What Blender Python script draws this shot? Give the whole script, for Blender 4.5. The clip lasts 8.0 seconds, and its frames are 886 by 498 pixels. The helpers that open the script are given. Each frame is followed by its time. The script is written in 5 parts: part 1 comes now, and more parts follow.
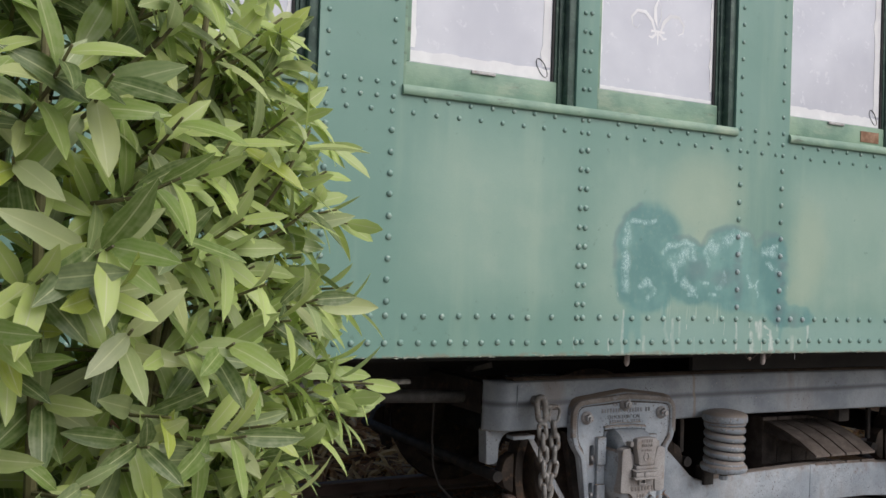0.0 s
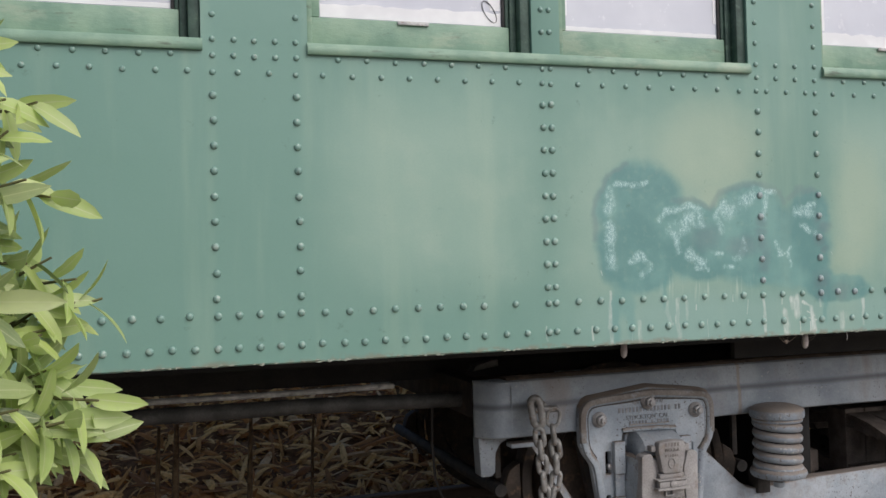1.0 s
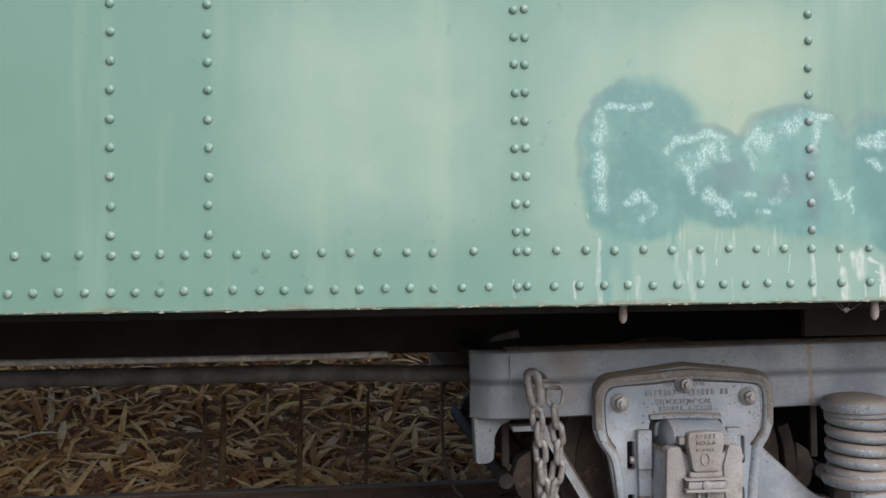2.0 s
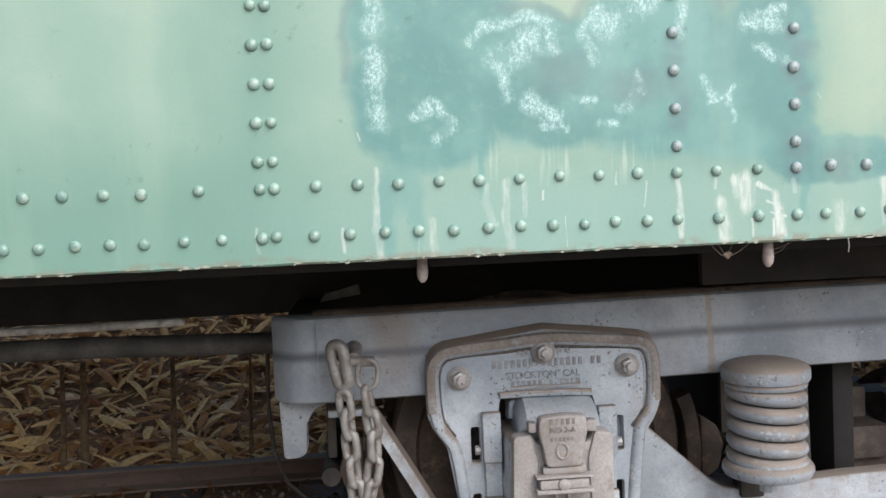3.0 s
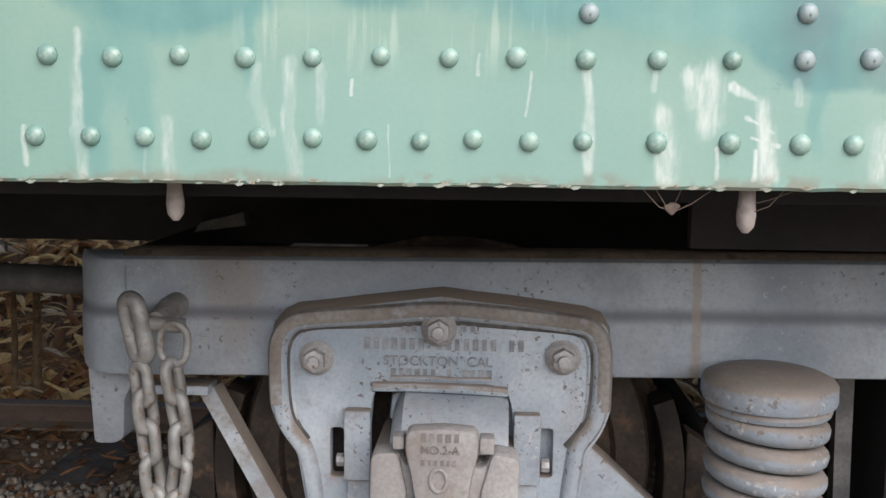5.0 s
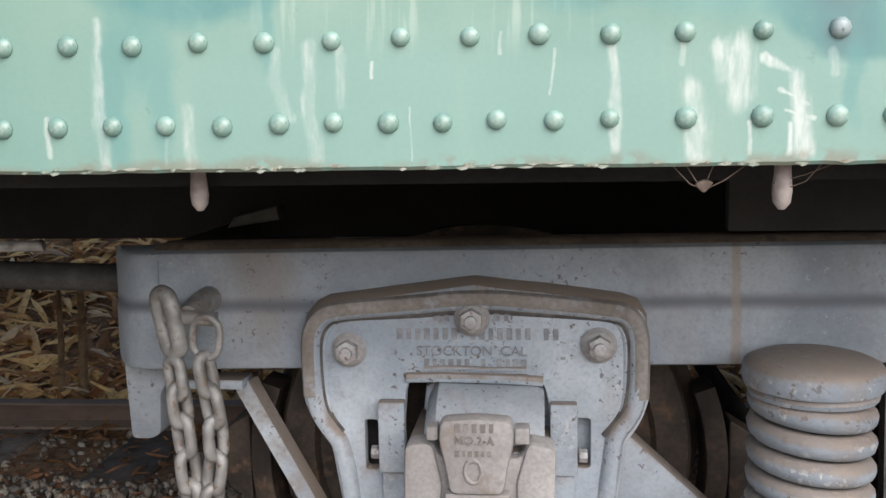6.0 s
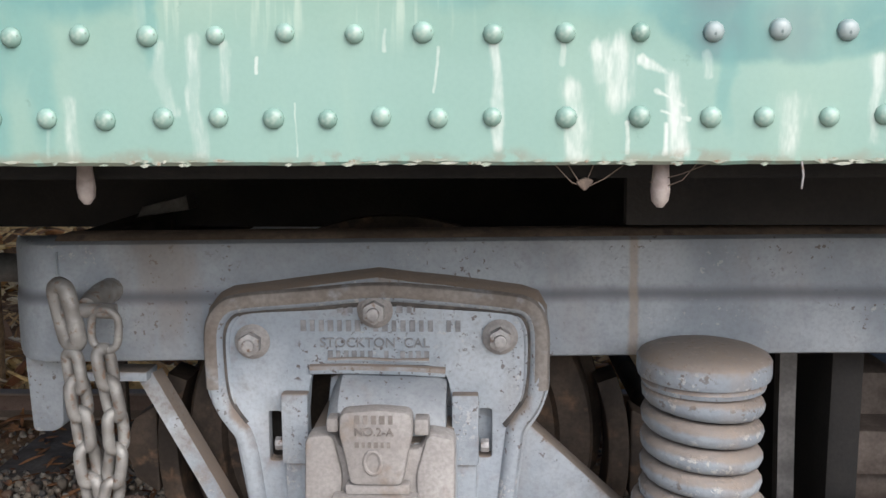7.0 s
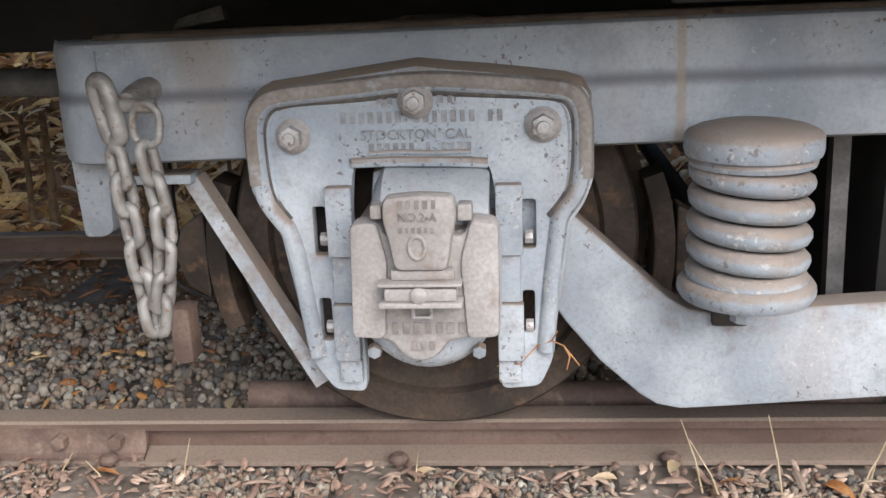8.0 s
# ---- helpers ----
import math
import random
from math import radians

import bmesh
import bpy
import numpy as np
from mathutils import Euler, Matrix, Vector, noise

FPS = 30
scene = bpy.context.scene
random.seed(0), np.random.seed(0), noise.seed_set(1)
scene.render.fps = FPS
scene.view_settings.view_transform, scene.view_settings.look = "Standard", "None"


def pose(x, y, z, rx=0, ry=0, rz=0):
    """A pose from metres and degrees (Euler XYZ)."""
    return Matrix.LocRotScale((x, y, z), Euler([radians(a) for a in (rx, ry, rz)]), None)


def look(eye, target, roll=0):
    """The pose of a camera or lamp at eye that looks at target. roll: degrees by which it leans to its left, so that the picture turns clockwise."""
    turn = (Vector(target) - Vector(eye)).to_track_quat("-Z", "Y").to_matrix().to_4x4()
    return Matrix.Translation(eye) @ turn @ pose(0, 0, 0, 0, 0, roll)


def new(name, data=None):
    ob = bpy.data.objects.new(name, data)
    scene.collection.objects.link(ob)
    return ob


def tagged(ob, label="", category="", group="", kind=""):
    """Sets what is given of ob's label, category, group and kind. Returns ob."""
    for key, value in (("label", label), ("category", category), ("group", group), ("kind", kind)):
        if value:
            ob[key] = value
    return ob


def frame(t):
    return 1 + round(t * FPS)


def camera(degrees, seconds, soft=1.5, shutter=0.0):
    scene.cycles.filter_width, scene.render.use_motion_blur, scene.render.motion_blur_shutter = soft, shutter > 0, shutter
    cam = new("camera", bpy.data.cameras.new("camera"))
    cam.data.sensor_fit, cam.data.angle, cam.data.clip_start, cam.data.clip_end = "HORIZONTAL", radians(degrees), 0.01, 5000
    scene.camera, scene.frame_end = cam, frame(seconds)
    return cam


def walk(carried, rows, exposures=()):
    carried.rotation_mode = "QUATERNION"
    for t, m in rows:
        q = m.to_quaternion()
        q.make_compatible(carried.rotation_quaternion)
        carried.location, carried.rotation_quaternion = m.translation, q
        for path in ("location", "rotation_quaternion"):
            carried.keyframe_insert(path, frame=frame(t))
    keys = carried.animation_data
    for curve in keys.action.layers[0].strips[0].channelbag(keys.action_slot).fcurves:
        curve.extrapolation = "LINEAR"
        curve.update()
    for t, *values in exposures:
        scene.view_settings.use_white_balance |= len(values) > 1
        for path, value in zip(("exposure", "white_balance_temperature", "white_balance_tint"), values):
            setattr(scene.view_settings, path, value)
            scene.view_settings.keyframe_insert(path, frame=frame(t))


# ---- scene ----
cam = camera(50.3, 8.0)
PATH = [
    (0, (-2.674, -2.934, 1.269), (-1.769, -1.151, 1.31), 2.0),
    (0.5, (-2.207, -2.849, 1.256), (-1.361, -1.042, 1.399), -0.9),
    (1, (-1.831, -2.749, 1.225), (-1.226, -0.843, 1.263), -1.5),
    (1.2, (-1.659, -2.667, 1.192), (-1.121, -0.742, 1.268), 0.6),
    (2.3, (-0.842, -2.214, 1.039), (-0.73, -0.218, 1.039), -0.9),
    (2.5, (-0.719, -2.028, 1.053), (-0.568, -0.037, 0.954), 1.4),
    (3, (-0.415, -1.787, 1.062), (-0.258, 0.205, 0.964), -2.5),
    (3.5, (-0.172, -1.648, 1.06), (-0.227, 0.348, 0.94), 1.0),
    (4, (-0.024, -1.439, 1.033), (-0.113, 0.554, 0.9), 0.4),
    (4.5, (0.091, -1.179, 1.04), (0.02, 0.812, 0.867), -0.5),
    (4.7, (0.088, -1.101, 1.035), (0.01, 0.882, 0.787), 0.2),
    (6, (0.109, -1.054, 1.006), (-0.097, 0.918, 0.746), -1.0),
    (6.5, (0.134, -1.064, 1.034), (-0.007, 0.925, 0.879), -1.1),
    (7, (0.174, -1.058, 1.019), (0.09, 0.919, 0.726), -0.3),
    (7.5, (0.158, -1.045, 0.917), (-0.07, 0.88, 0.425), -2.1),
    (8, (0.179, -1.065, 0.885), (-0.004, 0.847, 0.327), -2.2),
]
EXPOSURES = [(t, e, 6130, 11) for t, e in ((0, -0.18), (1.2, -0.05), (2.3, 0.47), (3.0, 0.63), (4.5, 0.55), (6, 0.67), (7, 0.74), (8, 0.98))]
walk(cam, [(t, look(eye, target, roll)) for t, eye, target, roll in PATH], EXPOSURES)

# ---- world and light: bright overcast, soft sun from the camera's side ----
world = bpy.data.worlds.new("sky")
scene.world = world
world.use_nodes = True
wt = world.node_tree
sky = wt.nodes.new("ShaderNodeTexSky")
sky.sky_type, sky.sun_disc = "NISHITA", False
sky.sun_elevation, sky.sun_rotation = radians(45), radians(149)
sky.air_density, sky.dust_density, sky.ozone_density = 1.0, 6.0, 1.0
wt.links.new(sky.outputs[0], wt.nodes["Background"].inputs[0])
wt.nodes["Background"].inputs[1].default_value = 0.105
sun = new("sun", bpy.data.lights.new("sun", "SUN"))
sun.data.energy, sun.data.angle, sun.data.color = 1.85, radians(65), (0.98, 0.98, 1.0)
sun.matrix_world = look((4.0, -6.6, 7.0), (0, 0, 0.5))


# ---- node helpers ----
class Mat:
    def __init__(self, name, rough=0.6, metal=0.0, spec=0.5):
        self.m = bpy.data.materials.new(name)
        self.m.use_nodes = True
        self.t = self.m.node_tree
        self.b = self.t.nodes["Principled BSDF"]
        self.b.inputs["Roughness"].default_value = rough
        self.b.inputs["Metallic"].default_value = metal
        self.b.inputs["Specular IOR Level"].default_value = spec
        self.co = self.node("ShaderNodeTexCoord").outputs["Object"]

    def node(self, kind, **kw):
        n = self.t.nodes.new(kind)
        for k, v in kw.items():
            n.inputs[k].default_value = v
        return n

    def put(self, sock, v):
        if isinstance(v, bpy.types.NodeSocket):
            self.t.links.new(v, sock)
        else:
            sock.default_value = v

    def math(self, op, a, b=0.0, c=0.0, clamp=False):
        n = self.t.nodes.new("ShaderNodeMath")
        n.operation, n.use_clamp = op, clamp
        for s, v in zip(n.inputs, (a, b, c)):
            self.put(s, v)
        return n.outputs[0]

    def vec(self, op, a, b):
        n = self.t.nodes.new("ShaderNodeVectorMath")
        n.operation = op
        self.put(n.inputs[0], a)
        self.put(n.inputs[1], b)
        return n.outputs["Value"] if op in ("LENGTH", "DISTANCE", "DOT_PRODUCT") else n.outputs[0]

    def noise(self, scale, detail=4.0, rough=0.55, co=None, stretch=None, shift=0.0):
        c = self.co if co is None else co
        if stretch:
            c = self.vec("MULTIPLY", c, stretch)
        if shift:
            c = self.vec("ADD", c, (shift, shift * 0.7, shift * 1.3))
        n = self.node("ShaderNodeTexNoise", Scale=scale, Detail=detail, Roughness=rough)
        self.t.links.new(c, n.inputs["Vector"])
        return n.outputs["Fac"]

    def ramp(self, v, lo, hi, a=0.0, b=1.0):
        n = self.t.nodes.new("ShaderNodeMapRange")
        n.interpolation_type = "SMOOTHSTEP"
        for s, x in zip(n.inputs, (v, lo, hi, a, b)):
            self.put(s, x)
        return n.outputs[0]

    def mix(self, fac, a, b, mode="MIX"):
        n = self.t.nodes.new("ShaderNodeMix")
        n.data_type, n.blend_type = "RGBA", mode
        self.put(n.inputs[0], fac)
        self.put(n.inputs[6], (*a, 1) if isinstance(a, tuple) else a)
        self.put(n.inputs[7], (*b, 1) if isinstance(b, tuple) else b)
        return n.outputs[2]

    def xyz(self, co=None):
        n = self.t.nodes.new("ShaderNodeSeparateXYZ")
        self.t.links.new(self.co if co is None else co, n.inputs[0])
        return n.outputs

    def rand(self):
        return self.t.nodes.new("ShaderNodeObjectInfo").outputs["Random"]

    def island(self):
        return self.t.nodes.new("ShaderNodeNewGeometry").outputs["Random Per Island"]

    def up(self):
        return self.xyz(self.t.nodes.new("ShaderNodeNewGeometry").outputs["Normal"])[2]

    def bump(self, h, dist=0.002, strength=0.5):
        n = self.node("ShaderNodeBump", Distance=dist, Strength=strength)
        self.t.links.new(h, n.inputs["Height"])
        self.t.links.new(n.outputs[0], self.b.inputs["Normal"])

    def done(self, colour, rough=None):
        self.put(self.b.inputs["Base Color"], (*colour, 1) if isinstance(colour, tuple) else colour)
        if rough is not None:
            self.put(self.b.inputs["Roughness"], rough)
        return self.m


def ellipses(m, co, shapes, soft):
    """Union of soft ellipses (x, z, rx, rz) over the side's plane; 1 inside."""
    best = None
    for x, z, rx, rz in shapes:
        d = m.vec("MULTIPLY", m.vec("SUBTRACT", co, (x, 0, z)), (1 / rx, 0, 1 / rz))
        e = m.vec("LENGTH", d, (0, 0, 0))
        best = e if best is None else m.math("MINIMUM", best, e)
    return m.ramp(best, 1 + soft, 1 - soft)


def strokes(m, co, segs):
    """Distance to the nearest brush stroke (x0, z0, x1, z1, half width), in half widths."""
    best = None
    for x0, z0, x1, z1, w in segs:
        dx, dz = x1 - x0, z1 - z0
        k = 1 / (dx * dx + dz * dz)
        here = co
        if best is not None:  # each stroke waits for the one before, which keeps the shader small
            hold = m.t.nodes.new("ShaderNodeVectorMath")
            hold.operation = "SCALE"
            m.t.links.new(co, hold.inputs[0])
            m.t.links.new(m.math("MULTIPLY_ADD", best, 1e-9, 1.0), hold.inputs["Scale"])
            here = hold.outputs[0]
        rel = m.vec("SUBTRACT", here, (x0, 0, z0))
        along = m.t.nodes.new("ShaderNodeMath")
        along.operation, along.use_clamp = "MULTIPLY", True
        m.t.links.new(m.vec("DOT_PRODUCT", rel, (dx, 0, dz)), along.inputs[0])
        along.inputs[1].default_value = k
        foot = m.t.nodes.new("ShaderNodeVectorMath")
        foot.operation = "SCALE"
        foot.inputs[0].default_value = (dx, 0, dz)
        m.t.links.new(along.outputs[0], foot.inputs["Scale"])
        e = m.vec("DISTANCE", rel, foot.outputs[0])
        e = m.math("MULTIPLY", e, 1 / w)
        best = e if best is None else m.math("MINIMUM", best, e)
    return best


def box_mask(m, co, x0, x1, z0, z1, soft):
    s = m.xyz(co)
    a = m.ramp(s[0], x0 - soft, x0 + soft)
    b = m.ramp(s[0], x1 + soft, x1 - soft)
    c = m.ramp(s[2], z0 - soft, z0 + soft)
    d = m.ramp(s[2], z1 + soft, z1 - soft)
    return m.math("MULTIPLY", m.math("MULTIPLY", a, b), m.math("MULTIPLY", c, d))


def speckled(name, a, b, scale=20, rough=0.7, metal=0.0, bump=0.002, fine=120, spec=0.5, c=None, per=None):
    m = Mat(name, rough, metal, spec)
    n1, n2 = m.noise(scale), m.noise(fine, 3)
    col = m.mix(m.ramp(n1, 0.35, 0.65), a, b)
    if c:
        col = m.mix(m.ramp(m.noise(scale * 2.3, shift=5), 0.55, 0.72), col, c)
    col = m.mix(m.ramp(n2, 0.3, 0.7, 0.0, 0.35), col, (a[0] * 0.5, a[1] * 0.5, a[2] * 0.5))
    if per:
        r = m.rand() if per == "object" else m.island()
        hsv = m.node("ShaderNodeHueSaturation")
        m.put(hsv.inputs["Value"], m.math("MULTIPLY_ADD", r, 0.9, 0.55))
        m.t.links.new(col, hsv.inputs["Color"])
        col = hsv.outputs[0]
    m.bump(m.math("ADD", n1, m.math("MULTIPLY", n2, 0.5)), bump)
    return m.done(col)


# ---- mesh helpers ----
def part(name, bm, material, parent=None, label="", smooth=True, kind=""):
    me = bpy.data.meshes.new(name)
    bm.to_mesh(me)
    bm.free()
    if smooth:
        for p in me.polygons:
            p.use_smooth = True
        me.set_sharp_from_angle(angle=radians(38))
    me.materials.append(material)
    ob = new(name, me)
    if parent:
        ob.parent = parent
    return tagged(ob, label, kind=kind)


def thing(name, label, category, group="", kind="", at=(0, 0, 0)):
    ob = new(name)
    ob.empty_display_size = 0.1
    ob.location = at
    return tagged(ob, label, category, group, kind)


def soup(name, verts, faces, material, parent=None, label="", kind="", smooth=False):
    me = bpy.data.meshes.new(name)
    me.from_pydata([tuple(v) for v in verts], [], [tuple(f) for f in faces])
    if smooth:
        for p in me.polygons:
            p.use_smooth = True
    me.materials.append(material)
    ob = new(name, me)
    if parent:
        ob.parent = parent
    return tagged(ob, label, kind=kind)


def box(bm, x0, x1, y0, y1, z0, z1, bevel=0.0):
    m = Matrix.LocRotScale(((x0 + x1) / 2, (y0 + y1) / 2, (z0 + z1) / 2), None, (x1 - x0, y1 - y0, z1 - z0))
    r = bmesh.ops.create_cube(bm, size=1, matrix=m)
    if bevel:
        es = list({e for v in r["verts"] for e in v.link_edges})
        bmesh.ops.bevel(bm, geom=es, offset=bevel, segments=2, affect="EDGES", profile=0.6)
    return bm


def cyl(bm, a, b, r, n=20, r2=None, bevel=0.0):
    a, b = Vector(a), Vector(b)
    m = Matrix.Translation((a + b) / 2) @ (b - a).to_track_quat("Z", "Y").to_matrix().to_4x4()
    q = bmesh.ops.create_cone(bm, cap_ends=True, segments=n, radius1=r, radius2=r if r2 is None else r2, depth=(b - a).length, matrix=m)
    if bevel:
        es = [e for e in {e for v in q["verts"] for e in v.link_edges} if any(len(f.verts) > 4 for f in e.link_faces)]
        bmesh.ops.bevel(bm, geom=es, offset=bevel, segments=2, affect="EDGES", profile=0.6)
    return bm


def tube(bm, pts, r, n=10, closed=False, flat=1.0):
    """A round rod swept along points. r: one radius or one per point."""
    pts = [Vector(p) for p in pts]
    k = len(pts)
    rs = [r] * k if isinstance(r, (int, float)) else r
    rings, nor = [], None
    for i, p in enumerate(pts):
        a = pts[i - 1] if (i or closed) else p
        b = pts[(i + 1) % k] if (i < k - 1 or closed) else p
        t = (b - a).normalized()
        if nor is None:
            nor = t.orthogonal().normalized()
        nor = (nor - t * nor.dot(t)).normalized()
        s = t.cross(nor)
        rings.append([bm.verts.new(p + rs[i] * (math.cos(q) * nor + flat * math.sin(q) * s)) for q in [math.tau * j / n for j in range(n)]])
    for i in range(k if closed else k - 1):
        A, B = rings[i], rings[(i + 1) % k]
        off = 0
        if closed and i == k - 1:
            off = min(range(n), key=lambda o: (A[0].co - B[o].co).length)
        for j in range(n):
            bm.faces.new((A[j], A[(j + 1) % n], B[(j + 1 + off) % n], B[(j + off) % n]))
    if not closed:
        bm.faces.new(rings[0][::-1])
        bm.faces.new(rings[-1])
    return bm


def plate(outer, y0, y1, holes=(), bevel=0.004, segs=2):
    """A plate with the outline (x, z), from y0 (front) to y1, with holes."""
    bm = bmesh.new()
    edges = []
    for loop in (outer, *holes):
        vs = [bm.verts.new((x, y0, z)) for x, z in loop]
        edges += [bm.edges.new((vs[i], vs[(i + 1) % len(vs)])) for i in range(len(vs))]
    bmesh.ops.triangle_fill(bm, use_beauty=True, use_dissolve=False, edges=edges)
    bmesh.ops.dissolve_limit(bm, angle_limit=0.01, verts=bm.verts[:], edges=bm.edges[:])
    front = bm.faces[:]
    r = bmesh.ops.extrude_face_region(bm, geom=front)
    bmesh.ops.translate(bm, vec=(0, y1 - y0, 0), verts=[g for g in r["geom"] if isinstance(g, bmesh.types.BMVert)])
    bmesh.ops.recalc_face_normals(bm, faces=bm.faces[:])
    if bevel:
        es = [e for e in bm.edges if len(e.link_faces) == 2 and all(abs(v.co.y - y0) < 1e-6 for v in e.verts) and e.calc_face_angle(0) > 0.5]
        bmesh.ops.bevel(bm, geom=es, offset=bevel, segments=segs, affect="EDGES", profile=0.5, clamp_overlap=True)
    return bm


def rounded(pts, r, n=4):
    """The outline with its corners rounded."""
    out, k = [], len(pts)
    for i in range(k):
        p, a, b = Vector(pts[i]), Vector(pts[i - 1]), Vector(pts[(i + 1) % k])
        da, db = (a - p), (b - p)
        c = min(r, da.length * 0.45, db.length * 0.45)
        s, e = p + da.normalized() * c, p + db.normalized() * c
        for j in range(n + 1):
            t = j / n
            out.append(tuple((1 - t) ** 2 * s + 2 * t * (1 - t) * p + t * t * e))
    return out


def run(profile, x0, x1, bm=None, bevel=0.0, xs=None, dz=None):
    """A bar of the cross-section (y, z) along x."""
    bm = bm or bmesh.new()
    stations = xs or [x0, x1]
    rings = [[bm.verts.new((x, y, z + (dz(x) if dz else 0))) for y, z in profile] for x in stations]
    n = len(profile)
    for A, B in zip(rings, rings[1:]):
        for j in range(n):
            bm.faces.new((A[j], A[(j + 1) % n], B[(j + 1) % n], B[j]))
    bm.faces.new(rings[0][::-1])
    bm.faces.new(rings[-1])
    bmesh.ops.recalc_face_normals(bm, faces=bm.faces[:])
    return bm


def lathe(bm, profile, centre, axis="z", n=28, close=False):
    """Turned body from (radius, height) pairs."""
    c = Vector(centre)
    rings = []
    for r, h in profile:
        ring = []
        for j in range(n):
            q = math.tau * j / n
            u, v = r * math.cos(q), r * math.sin(q)
            d = (u, v, h) if axis == "z" else (u, h, v)
            ring.append(bm.verts.new(c + Vector(d)))
        rings.append(ring)
    fs = []
    pairs = list(zip(rings, rings[1:])) + ([(rings[-1], rings[0])] if close else [])
    for A, B in pairs:
        for j in range(n):
            fs.append(bm.faces.new((A[j], A[(j + 1) % n], B[(j + 1) % n], B[j])))
    if not close:
        fs.append(bm.faces.new(rings[0][::-1]))
        fs.append(bm.faces.new(rings[-1]))
    bmesh.ops.recalc_face_normals(bm, faces=fs)
    return bm


B = bmesh.new


# ---- materials ----
def side_paint():
    """Faded sage and teal coach paint with a half-removed sprayed tag, drips and scuffs."""
    m = Mat("coach_green_paint", 0.42, 0.0, 0.45)
    warp = m.t.nodes.new("ShaderNodeTexNoise")
    warp.inputs["Scale"].default_value, warp.inputs["Detail"].default_value = 14, 5
    m.t.links.new(m.co, warp.inputs["Vector"])
    wob = m.vec("MULTIPLY", m.vec("SUBTRACT", warp.outputs["Color"], (0.5, 0.5, 0.5)), (0.05, 0, 0.05))
    co = m.vec("ADD", m.co, wob)
    big, mid = m.noise(1.6, 5), m.noise(7, 5, shift=3)
    streak = m.noise(9, 4, stretch=(1, 1, 0.1), shift=2)
    fine = m.noise(160, 3, shift=1)
    teal, sage, pale = (0.17, 0.305, 0.25), (0.27, 0.40, 0.325), (0.36, 0.465, 0.375)
    faded = m.math("MAXIMUM", box_mask(m, co, -1.28, -0.66, 1.19, 1.74, 0.15), box_mask(m, co, -0.55, 0.15, 1.10, 1.72, 0.14))
    faded = m.math("MAXIMUM", faded, box_mask(m, co, 0.50, 1.20, 1.12, 1.72, 0.12))
    faded = m.math("MULTIPLY", faded, m.ramp(m.math("ADD", big, m.math("MULTIPLY", streak, 0.35)), 0.42, 0.72, 0.45, 1.0))
    col = m.mix(faded, teal, sage)
    col = m.mix(m.math("MULTIPLY", faded, m.ramp(mid, 0.45, 0.75, 0.0, 0.4)), col, pale)
    low = m.math("MULTIPLY", m.ramp(m.xyz(co)[2], 1.16, 1.05), m.ramp(m.xyz(co)[0], -0.75, -0.2))
    col = m.mix(m.math("MULTIPLY", low, 0.8), col, (0.255, 0.395, 0.343))
    yel = ellipses(m, co, [(0.0, 1.60, 0.2, 0.16), (0.0, 1.44, 0.06, 0.05), (0.53, 1.23, 0.10, 0.06), (0.60, 1.40, 0.1, 0.2)], 0.5)
    col = m.mix(m.math("MULTIPLY", yel, 0.33), col, (0.43, 0.49, 0.34))
    # the sprayed tag: a tall lobe, two bumps and a tail
    tag = ellipses(m, co, [(-0.275, 1.40, 0.165, 0.155), (-0.09, 1.30, 0.14, 0.12), (0.02, 1.31, 0.09, 0.10), (-0.05, 1.255, 0.2, 0.10), (0.12, 1.26, 0.2, 0.115), (0.31, 1.25, 0.17, 0.125), (-0.30, 1.27, 0.145, 0.14), (-0.27, 1.20, 0.12, 0.08), (-0.11, 1.29, 0.15, 0.11), (0.03, 1.29, 0.12, 0.10),
                           (0.145, 1.37, 0.135, 0.115), (0.17, 1.22, 0.14, 0.09), (0.30, 1.27, 0.12, 0.12), (0.385, 1.36, 0.085, 0.105), (0.36, 1.20, 0.10, 0.09), (0.50, 1.115, 0.13, 0.05), (0.42, 1.14, 0.07, 0.06)], 0.16)
    fuzz = m.ramp(m.noise(40, 4, shift=4), 0.25, 0.5, 0.72, 1.0)
    tagcol = m.mix(m.ramp(mid, 0.35, 0.7), (0.108, 0.25, 0.238), (0.168, 0.338, 0.308))
    col = m.mix(m.math("MULTIPLY", tag, m.math("MULTIPLY", fuzz, 0.93)), col, tagcol)
    # rubbed highlights, broken into scratches
    lobes = [(-.385, 1.452, -.388, 1.394, .010), (-.391, 1.347, -.39, 1.291, .010), (-.391, 1.291, -.386, 1.222, .011), (-.36, 1.475, -.25, 1.482, .006), (-.313, 1.232, -.276, 1.243, .007), (-.276, 1.243, -.240, 1.212, .007), (-.240, 1.212, -.278, 1.176, .008), (-.205, 1.358, -.175, 1.392, .006), (-.175, 1.392, -.108, 1.408, .007), (-.108, 1.408, -.052, 1.392, .007), (-.050, 1.388, -.052, 1.345, .008), (-.150, 1.325, -.090, 1.360, .017), (-.146, 1.320, -.143, 1.262, .008), (-.098, 1.250, -.045, 1.214, .011), (-.075, 1.204, -.027, 1.200, .005)]
